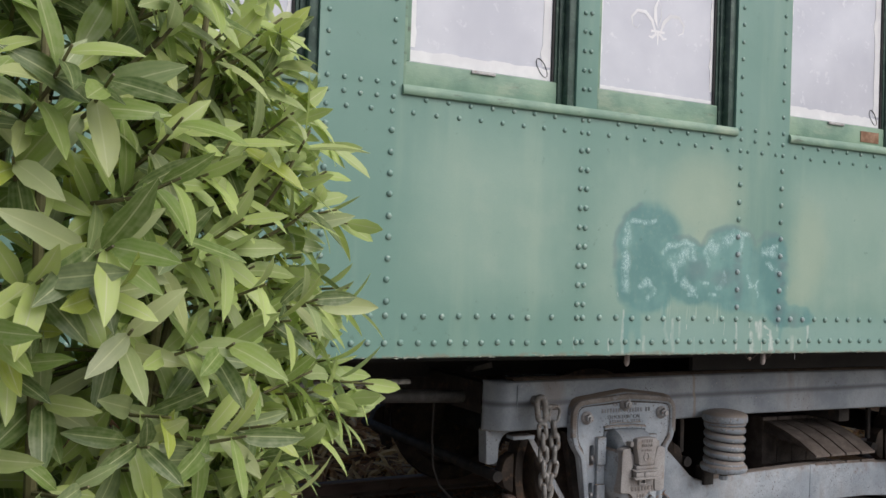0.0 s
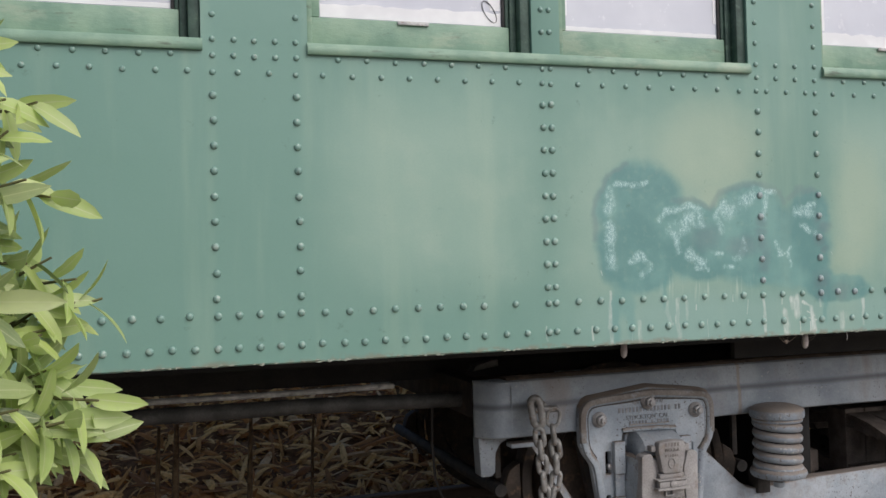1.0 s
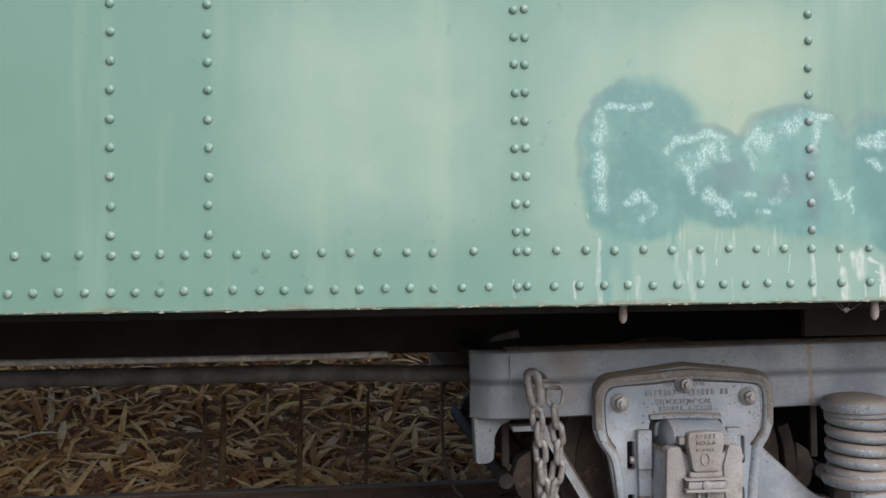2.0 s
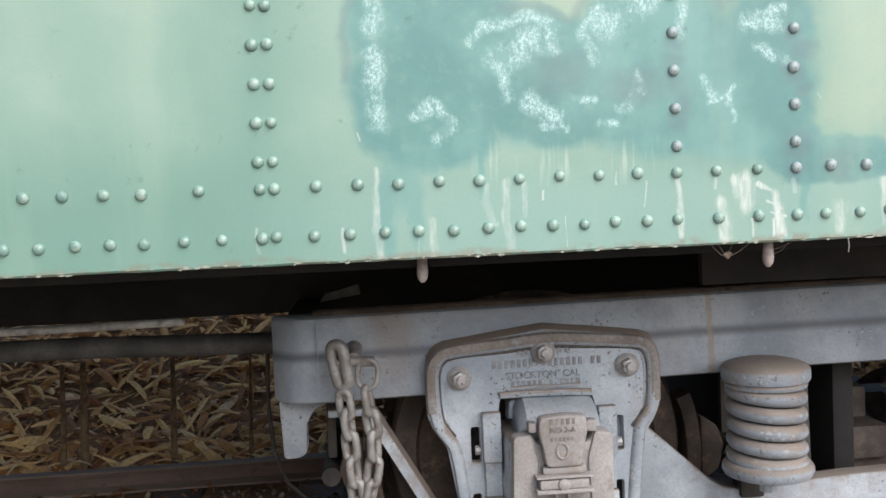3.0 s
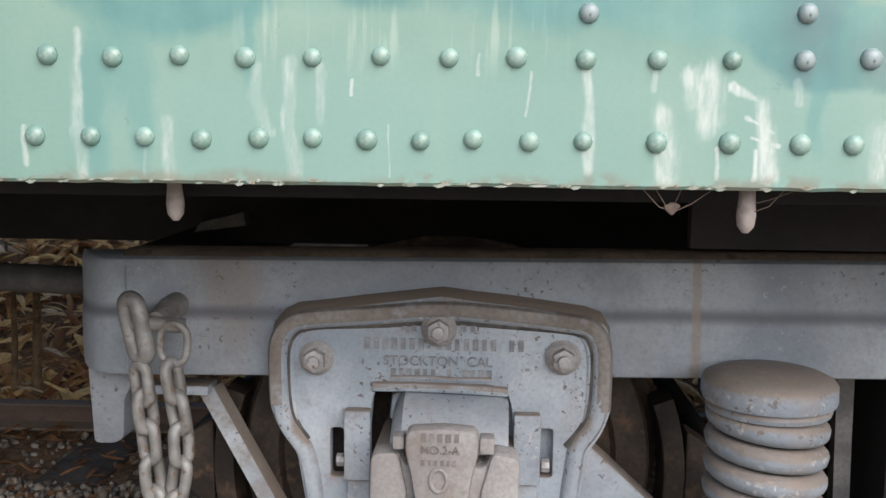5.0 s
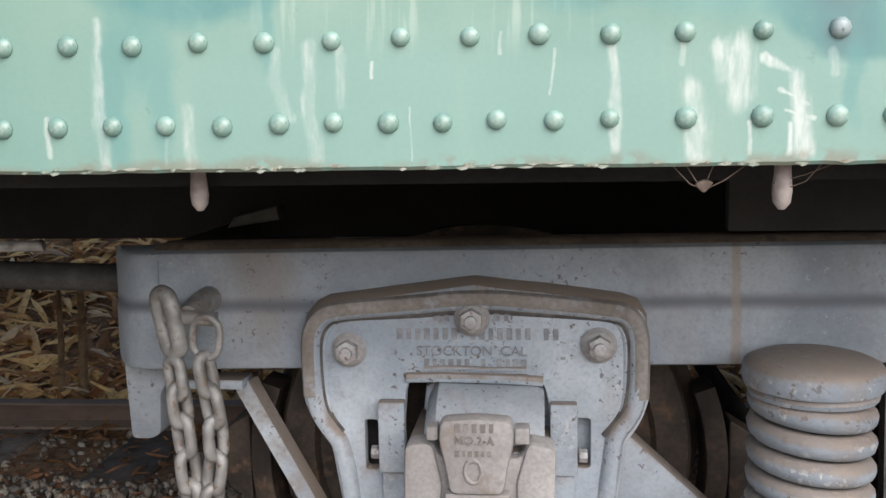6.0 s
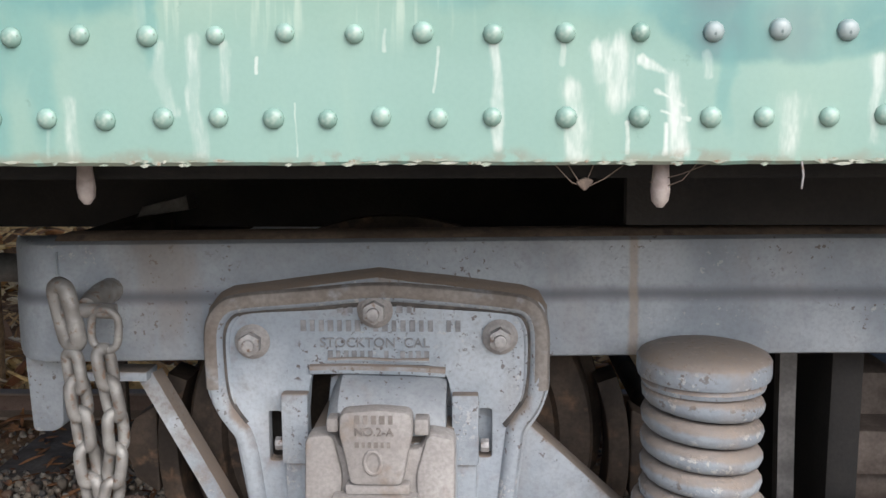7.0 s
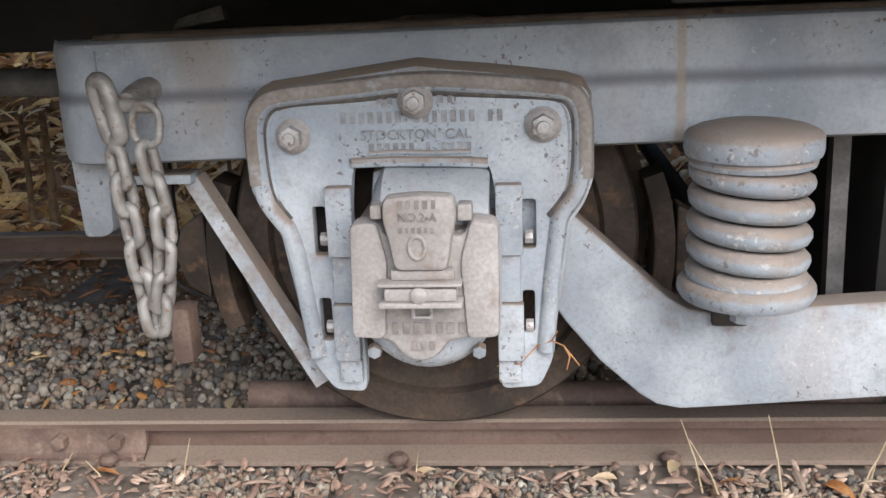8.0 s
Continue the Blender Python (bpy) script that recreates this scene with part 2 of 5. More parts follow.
    bumps = [(.008, 1.373, .031, 1.317, .007), (.011, 1.385, .05, 1.42, .005), (.05, 1.384, .104, 1.410, .016), (.104, 1.410, .165, 1.452, .012), (.19, 1.462, .245, 1.455, .007), (.208, 1.44, .200, 1.366, .006), (.114, 1.290, .112, 1.258, .006), (.112, 1.258, .084, 1.228, .007), (-.010, 1.251, .03, 1.246, .005), (.344, 1.384, .385, 1.386, .013), (.36, 1.405, .41, 1.41, .006), (.358, 1.328, .409, 1.312, .008), (.242, 1.275, .266, 1.255, .006), (.257, 1.236, .297, 1.27, .003), (.288, 1.26, .302, 1.195, .003), (.042, 1.198, .064, 1.195, .005)]
    # soft dark edging along the tops of the bubbles
    arcs = [(-.15, 1.428, -.08, 1.426, .006), (-.08, 1.426, -.018, 1.400, .006), (-.014, 1.400, .031, 1.445, .007), (.031, 1.445, .104, 1.474, .007), (.104, 1.474, .194, 1.482, .007), (.194, 1.482, .262, 1.452, .007), (.262, 1.452, .286, 1.41, .006), (.30, 1.43, .345, 1.462, .006), (.345, 1.462, .41, 1.462, .006), (-.445, 1.30, -.443, 1.42, .007), (-.443, 1.42, -.395, 1.505, .007), (-.395, 1.505, -.324, 1.543, .006)]
    edging = m.ramp(strokes(m, co, arcs), 2.6, 0.4)
    col = m.mix(m.math("MULTIPLY", edging, 0.42), col, (0.15, 0.225, 0.23))
    rub = m.math("MINIMUM", strokes(m, co, lobes), strokes(m, co, bumps))
    body = m.ramp(rub, 2.6, 0.3)
    hatch = m.ramp(m.noise(190, 4, 0.8, co=m.vec("ADD", m.co, m.vec("MULTIPLY", wob, (0.6, 0, 0.6))), stretch=(1, 1, 0.6), shift=2), 0.47, 0.54)
    patch = m.ramp(m.noise(34, 5, 0.8, stretch=(1, 1, 0.6), shift=7), 0.40, 0.56)
    grit = m.math("MULTIPLY", patch, m.math("MULTIPLY_ADD", hatch, 0.75, 0.25))
    col = m.mix(m.math("MULTIPLY", m.math("MULTIPLY", body, body), 0.12), col, (0.42, 0.60, 0.57))
    col = m.mix(m.math("MULTIPLY", m.math("MULTIPLY", body, grit), 0.78), col, (0.54, 0.735, 0.72))
    smudge = ellipses(m, co, [(0.2, 1.235, 0.02, 0.03), (0.43, 1.15, 0.03, 0.035), (0.51, 1.10, 0.028, 0.028), (0.43, 1.10, 0.02, 0.02), (0.11, 1.27, 0.06, 0.03), (0.45, 1.33, 0.025, 0.02), (0.19, 1.31, 0.018, 0.02), (-0.03, 1.30, 0.05, 0.04), (0.188, 1.285, 0.022, 0.03), (0.190, 1.205, 0.019, 0.032), (0.187, 1.36, 0.02, 0.025), (0.425, 1.29, 0.022, 0.022), (0.424, 1.14, 0.02, 0.02), (0.424, 1.365, 0.02, 0.02), (0.445, 1.25, 0.016, 0.014)], 0.7)
    col = m.mix(m.math("MULTIPLY", smudge, 0.4), col, (0.13, 0.17, 0.19))
    # drips below the tag
    thin = [(-.396, 1.13, -.395, .965, .0056), (-.292, 1.031, -.29, .964, .0065), (-.319, .996, -.321, .962, .0022), (-.186, 1.09, -.19, 1.058, .0052), (-.19, 1.058, -.174, 1.019, .0065), (-.147, 1.097, -.146, .97, .0065), (-.113, 1.091, -.113, 1.028, .0043), (-.078, 1.076, -.078, 1.06, .0017), (-.034, 1.025, -.034, .969, .0013), (.124, 1.09, .122, 1.038, .0017), (.188, 1.09, .192, .973, .0047), (.261, 1.093, .261, 1.067, .0026), (.068, 1.106, .066, 1.087, .0022)]
    wiped = [(.276, 1.035, .28, .967, .0095), (.312, 1.08, .323, 1.036, .0125), (.300, 1.085, .306, 1.05, .007), (.345, 1.071, .381, 1.053, .0034), (.381, 1.053, .388, .968, .0078), (.365, 1.036, .393, 1.023, .0022), (.372, 1.015, .40, 1.006, .0022), (.419, 1.08, .421, 1.055, .003), (.517, 1.02, .51, .979, .0112), (.335, 1.002, .336, .968, .0017), (.375, 1.0, .374, .967, .003)]
    loose = [(.6, 1.07, .602, .98, .007), (-.46, 1.02, -.46, .98, .003), (-.62, 1.03, -.62, .98, .003), (.558, .956, .56, .937, .0017), (.473, 1.24, .48, 1.23, .0013), (-.425, 1.198, -.42, 1.188, .0015)]
    wander = m.vec("ADD", m.co, m.vec("MULTIPLY", wob, (0.34, 0, 0.5)))
    runny = m.math("MINIMUM", strokes(m, wander, thin), strokes(m, wander, loose))
    smear = strokes(m, wander, wiped)
    fray = m.noise(46, 3, 0.6, stretch=(1, 1, 0.22), shift=8)
    drip = m.ramp(m.math("ADD", m.math("MINIMUM", m.math("MULTIPLY", runny, 0.62), m.math("MULTIPLY", smear, 0.5)), m.math("MULTIPLY", fray, 1.9)), 1.95, 1.2)
    ooze = ellipses(m, co, [(-0.378, 1.05, 0.017, 0.11), (-0.323, 1.04, 0.013, 0.07), (-0.345, 1.10, 0.035, 0.06), (-0.20, 1.12, 0.008, 0.05), (0.44, 1.05, 0.008, 0.05)], 0.5)
    col = m.mix(m.math("MULTIPLY", ooze, 0.55), col, (0.13, 0.30, 0.28))
    worn = m.ramp(m.noise(34, 4, 0.7, stretch=(1, 1, 0.25), shift=31), 0.36, 0.64, 0.22, 0.92)
    heavy = m.ramp(m.math("SUBTRACT", runny, smear), -0.5, 0.5, 0.72, 0.95)
    col = m.mix(m.math("MULTIPLY", drip, m.math("MULTIPLY", worn, heavy)), col, (0.62, 0.665, 0.615))
    runs = m.math("MULTIPLY", box_mask(m, co, -0.2, 0.15, 1.10, 1.155, 0.03), m.ramp(m.noise(52, 3, stretch=(1, 1, 0.10), shift=9), 0.52, 0.66))
    col = m.mix(m.math("MULTIPLY", runs, 0.6), col, (0.45, 0.545, 0.455))
    # vertical weather streaks, dark specks, chipped lower lip
    col = m.mix(m.ramp(streak, 0.5, 0.75, 0, 0.22), col, (0.36, 0.47, 0.36))
    col = m.mix(m.ramp(m.noise(18, 5, 0.7, shift=6), 0.64, 0.76, 0, 0.5), col, (0.09, 0.17, 0.13))
    lip = m.math("MULTIPLY", m.ramp(m.xyz(co)[2], 0.974, 0.956), m.ramp(m.noise(38, 5, shift=11), 0.38, 0.52))
    col = m.mix(m.math("MULTIPLY", lip, 0.6), col, (0.24, 0.20, 0.14))
    col = m.mix(m.ramp(fine, 0.35, 0.7, 0, 0.06), col, (0.12, 0.2, 0.16))
    m.bump(m.math("ADD", m.math("MULTIPLY", m.noise(3.2, 3, shift=12), 3.0), m.math("MULTIPLY", fine, 0.06)), 0.004, 0.35)
    return m.done(col, m.ramp(mid, 0.3, 0.7, 0.36, 0.55))


def green_trim(name="green_trim_paint"):
    m = Mat(name, 0.5, 0.0, 0.45)
    a, f = m.noise(6, 5), m.noise(70, 4, 0.7, stretch=(0.4, 1, 1))
    col = m.mix(m.ramp(a, 0.35, 0.65), (0.16, 0.275, 0.20), (0.265, 0.385, 0.275))
    col = m.mix(m.ramp(m.noise(16, 5, 0.7, stretch=(0.3, 1, 1.4), shift=6), 0.57, 0.68, 0, 0.7), col, (0.09, 0.11, 0.08))
    col = m.mix(m.ramp(m.noise(9, 5, 0.7, stretch=(0.4, 1, 1), shift=4), 0.54, 0.70, 0, 0.55), col, (0.37, 0.43, 0.32))
    m.bump(f, 0.003, 0.5)
    return m.done(col)


def rivet_paint():
    m = Mat("rivet_green_paint", 0.27, 0.0, 0.5)
    r = m.rand()
    col = m.mix(m.ramp(r, 0.1, 0.9), (0.17, 0.285, 0.24), (0.25, 0.38, 0.325))
    col = m.mix(m.ramp(m.noise(55, 3), 0.5, 0.7, 0, 0.6), col, (0.40, 0.47, 0.40))
    col = m.mix(m.ramp(m.noise(90, 3, shift=3), 0.6, 0.7, 0, 0.7), col, (0.10, 0.13, 0.10))
    return m.done(col)


def truck_paint(name="grey_truck_paint", dust=0.85, band=False, worn=0.0, tone=1.0):
    """Chalky aluminium-grey paint: brown dust where it can lie, rust pits, flaked spots."""
    m = Mat(name, 0.6, 0.0, 0.4)
    a, b, f = m.noise(5, 5), m.noise(22, 5, 0.65, shift=2), m.noise(140, 3, shift=5)
    lo, hi = [c * tone for c in (0.25, 0.287, 0.322)], [c * tone for c in (0.383, 0.42, 0.449)]
    col = m.mix(m.ramp(a, 0.35, 0.65), tuple(lo), tuple(hi))
    col = m.mix(m.ramp(b, 0.54, 0.76, 0, 0.5), col, (0.20, 0.215, 0.25))
    col = m.mix(m.ramp(m.noise(2.6, 5, 0.6, shift=41), 0.46, 0.66, 0, 0.55), col, (0.19 * tone, 0.218 * tone, 0.25 * tone))
    smear = m.ramp(m.noise(8, 5, 0.6, stretch=(1, 1, 0.3), shift=23), 0.52, 0.72, 0, 0.4)
    col = m.mix(smear, col, (0.30, 0.27, 0.25))
    chip = m.math("MULTIPLY", m.ramp(m.noise(75, 4, 0.7, shift=17), 0.60 - 0.1 * worn, 0.65 - 0.1 * worn), m.ramp(m.noise(7, 3, shift=19), 0.52 - 0.2 * worn, 0.62 - 0.2 * worn))
    col = m.mix(m.math("MULTIPLY", chip, 0.45 + 0.4 * worn), col, (0.58, 0.57, 0.54))
    pit = m.math("MULTIPLY", m.ramp(m.noise(95, 3, 0.6, shift=9), 0.62 - 0.06 * worn, 0.67 - 0.06 * worn), m.ramp(m.noise(5.5, 4, shift=29), 0.50 - 0.15 * worn, 0.60 - 0.15 * worn))
    col = m.mix(m.math("MULTIPLY", pit, 0.85), col, (0.11, 0.085, 0.07))
    lie = m.ramp(m.math("ADD", m.up(), m.math("MULTIPLY", m.math("SUBTRACT", b, 0.5), 0.9)), 0.05, 0.5, 0, dust)
    col = m.mix(lie, col, (0.23, 0.17, 0.12))
    stain = m.ramp(m.noise(6, 4, stretch=(1, 1, 0.18), shift=13), 0.58, 0.72, 0, 0.45)
    col = m.mix(stain, col, (0.27, 0.215, 0.165))
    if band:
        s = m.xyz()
        # soft dark line painted as the groove's shadow
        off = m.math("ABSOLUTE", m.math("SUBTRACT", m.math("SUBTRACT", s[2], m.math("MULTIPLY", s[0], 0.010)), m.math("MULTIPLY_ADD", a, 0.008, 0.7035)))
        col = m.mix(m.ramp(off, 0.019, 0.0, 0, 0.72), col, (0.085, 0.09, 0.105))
        drip = m.math("ABSOLUTE", m.math("SUBTRACT", s[0], m.math("MULTIPLY_ADD", b, 0.012, 0.420)))
        col = m.mix(m.ramp(drip, 0.011, 0.004, 0, 0.65), col, (0.33, 0.265, 0.19))
    col = m.mix(m.ramp(f, 0.4, 0.75, 0, 0.25), col, (0.18, 0.18, 0.19))
    m.bump(m.math("ADD", m.math("MULTIPLY", b, 1.2 + worn), m.math("ADD", m.math("MULTIPLY", chip, 0.6), m.math("MULTIPLY", f, 0.35))), 0.004, 0.45)
    return m.done(col)


def stone_paint(name, per):
    """Mixed ballast: grey, tan, brown and pale stones."""
    m = Mat(name, 0.85, 0.0, 0.3)
    r = m.rand() if per == "object" else m.island()
    q = m.math("FRACT", m.math("MULTIPLY", r, 17.3))
    col = m.mix(m.ramp(r, 0.15, 0.45), (0.12, 0.118, 0.112), (0.225, 0.19, 0.15))
    col = m.mix(m.ramp(r, 0.5, 0.75), col, (0.33, 0.275, 0.21))
    col = m.mix(m.ramp(q, 0.82, 0.9), col, (0.40, 0.37, 0.31))
    col = m.mix(m.ramp(q, 0.16, 0.08, 0, 0.8), col, (0.20, 0.115, 0.075))
    col = m.mix(m.ramp(m.noise(60, 4), 0.4, 0.7, 0, 0.5), col, (0.15, 0.125, 0.10))
    m.bump(m.noise(140, 3), 0.002, 0.5)
    return m.done(col)


def soil_paint():
    """Gritty soil, with rotted leaf mould over the bank and its foot."""
    m = Mat("gritty_brown_soil", 0.9, 0.0, 0.2)
    a, b = m.noise(18, 5), m.noise(90, 3)
    col = m.mix(m.ramp(a, 0.35, 0.65), (0.185, 0.158, 0.135), (0.315, 0.277, 0.237))
    mould = m.mix(m.ramp(m.noise(30, 5, 0.7, shift=5), 0.35, 0.65), (0.15, 0.085, 0.045), (0.36, 0.22, 0.11))
    reach = m.math("ADD", m.xyz()[1], m.math("MULTIPLY", m.noise(3, 4, shift=3), 0.5))
    col = m.mix(m.ramp(reach, 1.55, 1.95, 0, 0.85), col, mould)
    m.bump(m.math("ADD", a, m.math("MULTIPLY", b, 0.4)), 0.008, 0.5)
    return m.done(col)


PAINT, TRIM, RIVET, GREY, BEAM = side_paint(), green_trim(), rivet_paint(), truck_paint(tone=1.34, worn=0.1), truck_paint("grey_beam_paint", 0.12, True, tone=1.04)
CLEAN = truck_paint("smooth_blue_grey_paint", 0.12, tone=1.12)
ARCH = speckled("dusty_brown_grey_arch", (0.20, 0.17, 0.145), (0.30, 0.275, 0.25), 9, 0.8, 0, 0.002, c=(0.35, 0.36, 0.37))
# colour of the crease shade drawn inside the pedestal rim
CREASE = speckled("black_brown_crease_shade", (0.07, 0.065, 0.06), (0.13, 0.115, 0.10), 40, 0.8)
EQUAL, CAP = truck_paint("grey_bar_paint", 0.8, worn=0.12, tone=1.28), truck_paint("dusty_cap_paint", 0.75, worn=0.3, tone=1.1)
COIL, FLAKY = truck_paint("grey_spring_paint", 0.7, worn=0.45), truck_paint("flaking_grey_paint", 0.85, worn=0.45, tone=1.22)
LIDLET = speckled("dirty_lid_letters", (0.19, 0.17, 0.155), (0.28, 0.255, 0.235), 40, 0.8)
DIRT = speckled("brown_settled_dust", (0.15, 0.11, 0.08), (0.25, 0.185, 0.135), 12, 0.9, c=(0.11, 0.085, 0.07))
LETTER = speckled("dirty_cast_letters", (0.215, 0.22, 0.23), (0.33, 0.335, 0.34), 40, 0.75)
# darker green that carries the shade of the right-hand window reveals
JAMB = speckled("shaded_green_jamb_paint", (0.035, 0.07, 0.055), (0.075, 0.13, 0.10), 12, 0.5, c=(0.12, 0.19, 0.14))
DUSTY = speckled("dusty_grey_iron", (0.31, 0.292, 0.278), (0.41, 0.395, 0.38), 7, 0.7, 0, 0.003, 150, c=(0.27, 0.225, 0.19))
SHELF = truck_paint("dust_covered_grey_paint", 0.9, worn=0.3, tone=0.86)
IRON = speckled("dark_dusty_iron", (0.035, 0.032, 0.03), (0.075, 0.066, 0.058), 9, 0.7, 0.2, 0.003, c=(0.11, 0.08, 0.06))
UNDER = speckled("near_black_underframe", (0.012, 0.012, 0.012), (0.024, 0.022, 0.02), 5, 0.8, 0, 0.003)
WHEEL = speckled("brown_wheel_iron", (0.045, 0.036, 0.029), (0.10, 0.074, 0.055), 10, 0.65, 0.3, 0.003, c=(0.17, 0.11, 0.07))
RUST = speckled("rusty_rail_steel", (0.14, 0.095, 0.076), (0.235, 0.165, 0.132), 11, 0.8, 0.1, 0.003, c=(0.29, 0.22, 0.17))
def rail_paint():
    m = Mat("dusty_rusty_rail", 0.8, 0.05, 0.3)
    a, b, f = m.noise(7, 5, stretch=(0.35, 1, 1)), m.noise(24, 5, 0.65, shift=4), m.noise(150, 3)
    col = m.mix(m.ramp(a, 0.35, 0.65), (0.125, 0.085, 0.068), (0.205, 0.145, 0.118))
    col = m.mix(m.ramp(b, 0.55, 0.7, 0, 0.6), col, (0.10, 0.055, 0.045))
    lie = m.ramp(m.math("ADD", m.up(), m.math("MULTIPLY", m.math("SUBTRACT", b, 0.5), 0.8)), 0.1, 0.6, 0, 0.8)
    col = m.mix(lie, col, (0.265, 0.215, 0.17))
    col = m.mix(m.ramp(f, 0.4, 0.75, 0, 0.3), col, (0.09, 0.06, 0.05))
    m.bump(m.math("ADD", b, m.math("MULTIPLY", f, 0.4)), 0.003, 0.6)
    return m.done(col)


RAIL = rail_paint()
CHAIN = speckled("galvanised_chain", (0.225, 0.215, 0.20), (0.385, 0.38, 0.36), 30, 0.55, 0.35, 0.002, c=(0.22, 0.14, 0.09))
BOLT = speckled("grey_bolt_steel", (0.36, 0.35, 0.345), (0.50, 0.49, 0.48), 40, 0.5, 0.3, 0.001, c=(0.22, 0.15, 0.11))
DULL = speckled("dull_dark_pipe_iron", (0.055, 0.055, 0.052), (0.115, 0.112, 0.105), 10, 0.6, 0.1, 0.002)
PALE = speckled("worn_white_pipe_paint", (0.28, 0.28, 0.27), (0.58, 0.575, 0.55), 7, 0.5, 0, 0.002, 60, c=(0.12, 0.115, 0.11))
PIPE = speckled("grey_pipe_iron", (0.10, 0.098, 0.095), (0.19, 0.185, 0.18), 12, 0.5, 0.2, 0.002)
LEAFSPRING = speckled("brown_spring_steel", (0.15, 0.12, 0.10), (0.24, 0.20, 0.17), 16, 0.7, 0.1, 0.003)
TIE = speckled("weathered_tie_wood", (0.14, 0.115, 0.095), (0.27, 0.235, 0.20), 6, 0.85, 0, 0.006, 60, 0.2, per="object")
STONE, STONE_ONE = stone_paint("ballast_stone", "island"), stone_paint("ballast_stone_loose", "object")
SOIL = soil_paint()
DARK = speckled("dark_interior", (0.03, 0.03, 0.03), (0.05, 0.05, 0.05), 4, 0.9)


# ---- ground, track ----
CAR_L, CAR_R, CAR_W = -9.0, 9.0, 2.86
RAIL_Y, FAR_Y = 0.685, 2.19
GROUND = -0.086
RT = 0.022  # top of the rails


def ground():
    xs = np.concatenate([[-400, -60, -15, -6], np.linspace(-3.2, 3.0, 63), [6, 15, 60, 400]])
    ys = np.concatenate([[-400, -60, -15, -5], np.linspace(-3, 4.6, 77), [7, 15, 60, 400]])
    verts, faces = [], []
    for y in ys:
        for x in xs:
            near = abs(x) < 4 and -4 < y < 5
            z = GROUND + (0.018 * noise.noise((x * 3, y * 3, 1)) + 0.01 * noise.noise((x * 9, y * 9, 4)) if near else 0)
            rise = min(max((y - 2.4) / 2.1, 0), 1)
            z += 0.75 * rise * rise * (3 - 2 * rise) + 0.12 * rise * noise.noise((x * 1.5, y, 7))
            verts.append((x, y, z))
    w = len(xs)
    for j in range(len(ys) - 1):
        for i in range(w - 1):
            a = j * w + i
            faces.append((a, a + 1, a + w + 1, a + w))
    return tagged(soup("ground", verts, faces, SOIL, smooth=True), "brown gritty soil rising to a bank behind the track", "ground", kind="structure")


ground()


def rail(name, y, label):
    p = [(-.029, 0), (-.033, -.007), (-.032, -.026), (-.009, -.034), (-.008, -.082), (-.056, -.096), (-.060, -.106)]
    prof = [(y + a, .83 * z + RT) for a, z in p] + [(y - a, .83 * z + RT) for a, z in reversed(p)]
    ob = part(name, run(prof, -14, 14), RAIL, None, label)
    return tagged(ob, category="rail", kind="structure")


near_rail = rail("rail_near", RAIL_Y, "rusty brown steel rail spiked on wooden ties")
far_rail = rail("rail_far", FAR_Y, "rusty brown far rail in shade under the coach")

# fishplate with bolts on the near rail, and spikes
fish = part("joint_bar", run([(RAIL_Y - .034, .008), (RAIL_Y - .03, -.015), (RAIL_Y - .034, -.036), (RAIL_Y - .054, -.054), (RAIL_Y - .054, -.048), (RAIL_Y - .02, -.036), (RAIL_Y - .014, -.0), (RAIL_Y - .02, .008)], -1.45, -.62), RUST, near_rail)
for x in (-.68, -.80, -.98, -1.10):
    part("joint_bolt", cyl(B(), (x, RAIL_Y - .02, -.018), (x, RAIL_Y - .055, -.018), .016, 6, bevel=.003), RUST, fish)


def tie(x, w, skew):
    bm = B()
    box(bm, -w / 2, w / 2, -1.27, 1.27, -.16, 0, 0)
    bmesh.ops.subdivide_edges(bm, edges=[e for e in bm.edges if abs(e.verts[0].co.y - e.verts[1].co.y) > 1], cuts=24)
    for v in bm.verts:
        n = noise.noise((v.co.x * 9 + x, v.co.y * 5, v.co.z * 9))
        v.co += Vector((0.008 * n, 0, 0.008 * noise.noise((x, v.co.y * 7, v.co.x * 20))))
    bmesh.ops.bevel(bm, geom=[e for e in bm.edges if len(e.link_faces) == 2 and e.calc_face_angle(0) > 1], offset=.01, segments=1, affect="EDGES")
    ob = part("railway_tie", bm, TIE, None)
    ob.matrix_world = pose(x, 1.44, -.0665, 0, 0, skew)
    return tagged(ob, "weathered brown wooden tie half buried in ballast", "railway tie", "ties under the track", "structure")


for i in range(-7, 9):
    tie(-.122 + .545 * i + random.uniform(-.015, .015), .19 + random.uniform(-.02, .015), random.uniform(-1.5, 1.5))
for i, x in enumerate((-.12, .42, -.72, .97, 1.52)):
    for y in (RAIL_Y - .064, RAIL_Y + .064):
        sp = part("rail_spike", lathe(B(), [(.009, -.02), (.009, .012), (.02, .014), (.021, .022), (.012, .03)], (x + .03, y, -.066), n=10), RUST, near_rail)


# the track turns slightly away from the coach's line
turn = Matrix.Translation((-.3, RAIL_Y, 0)) @ Matrix.Rotation(radians(1.3), 4, "Z") @ Matrix.Translation((.3, -RAIL_Y, 0))
near_rail.matrix_world = turn
far_rail.matrix_world = turn

# ---- coach ----
coach = thing("railway_coach", "old green riveted steel railway coach, paint faded with a scrubbed tag", "railway coach")
Z0, ZSILL, ZTOP, ZROOF = .957, 1.859, 2.76, 3.35
BAY = 1.82
PAIRS = [(-1.36 + BAY * k, .155 + BAY * k) for k in range(-4, 5)]


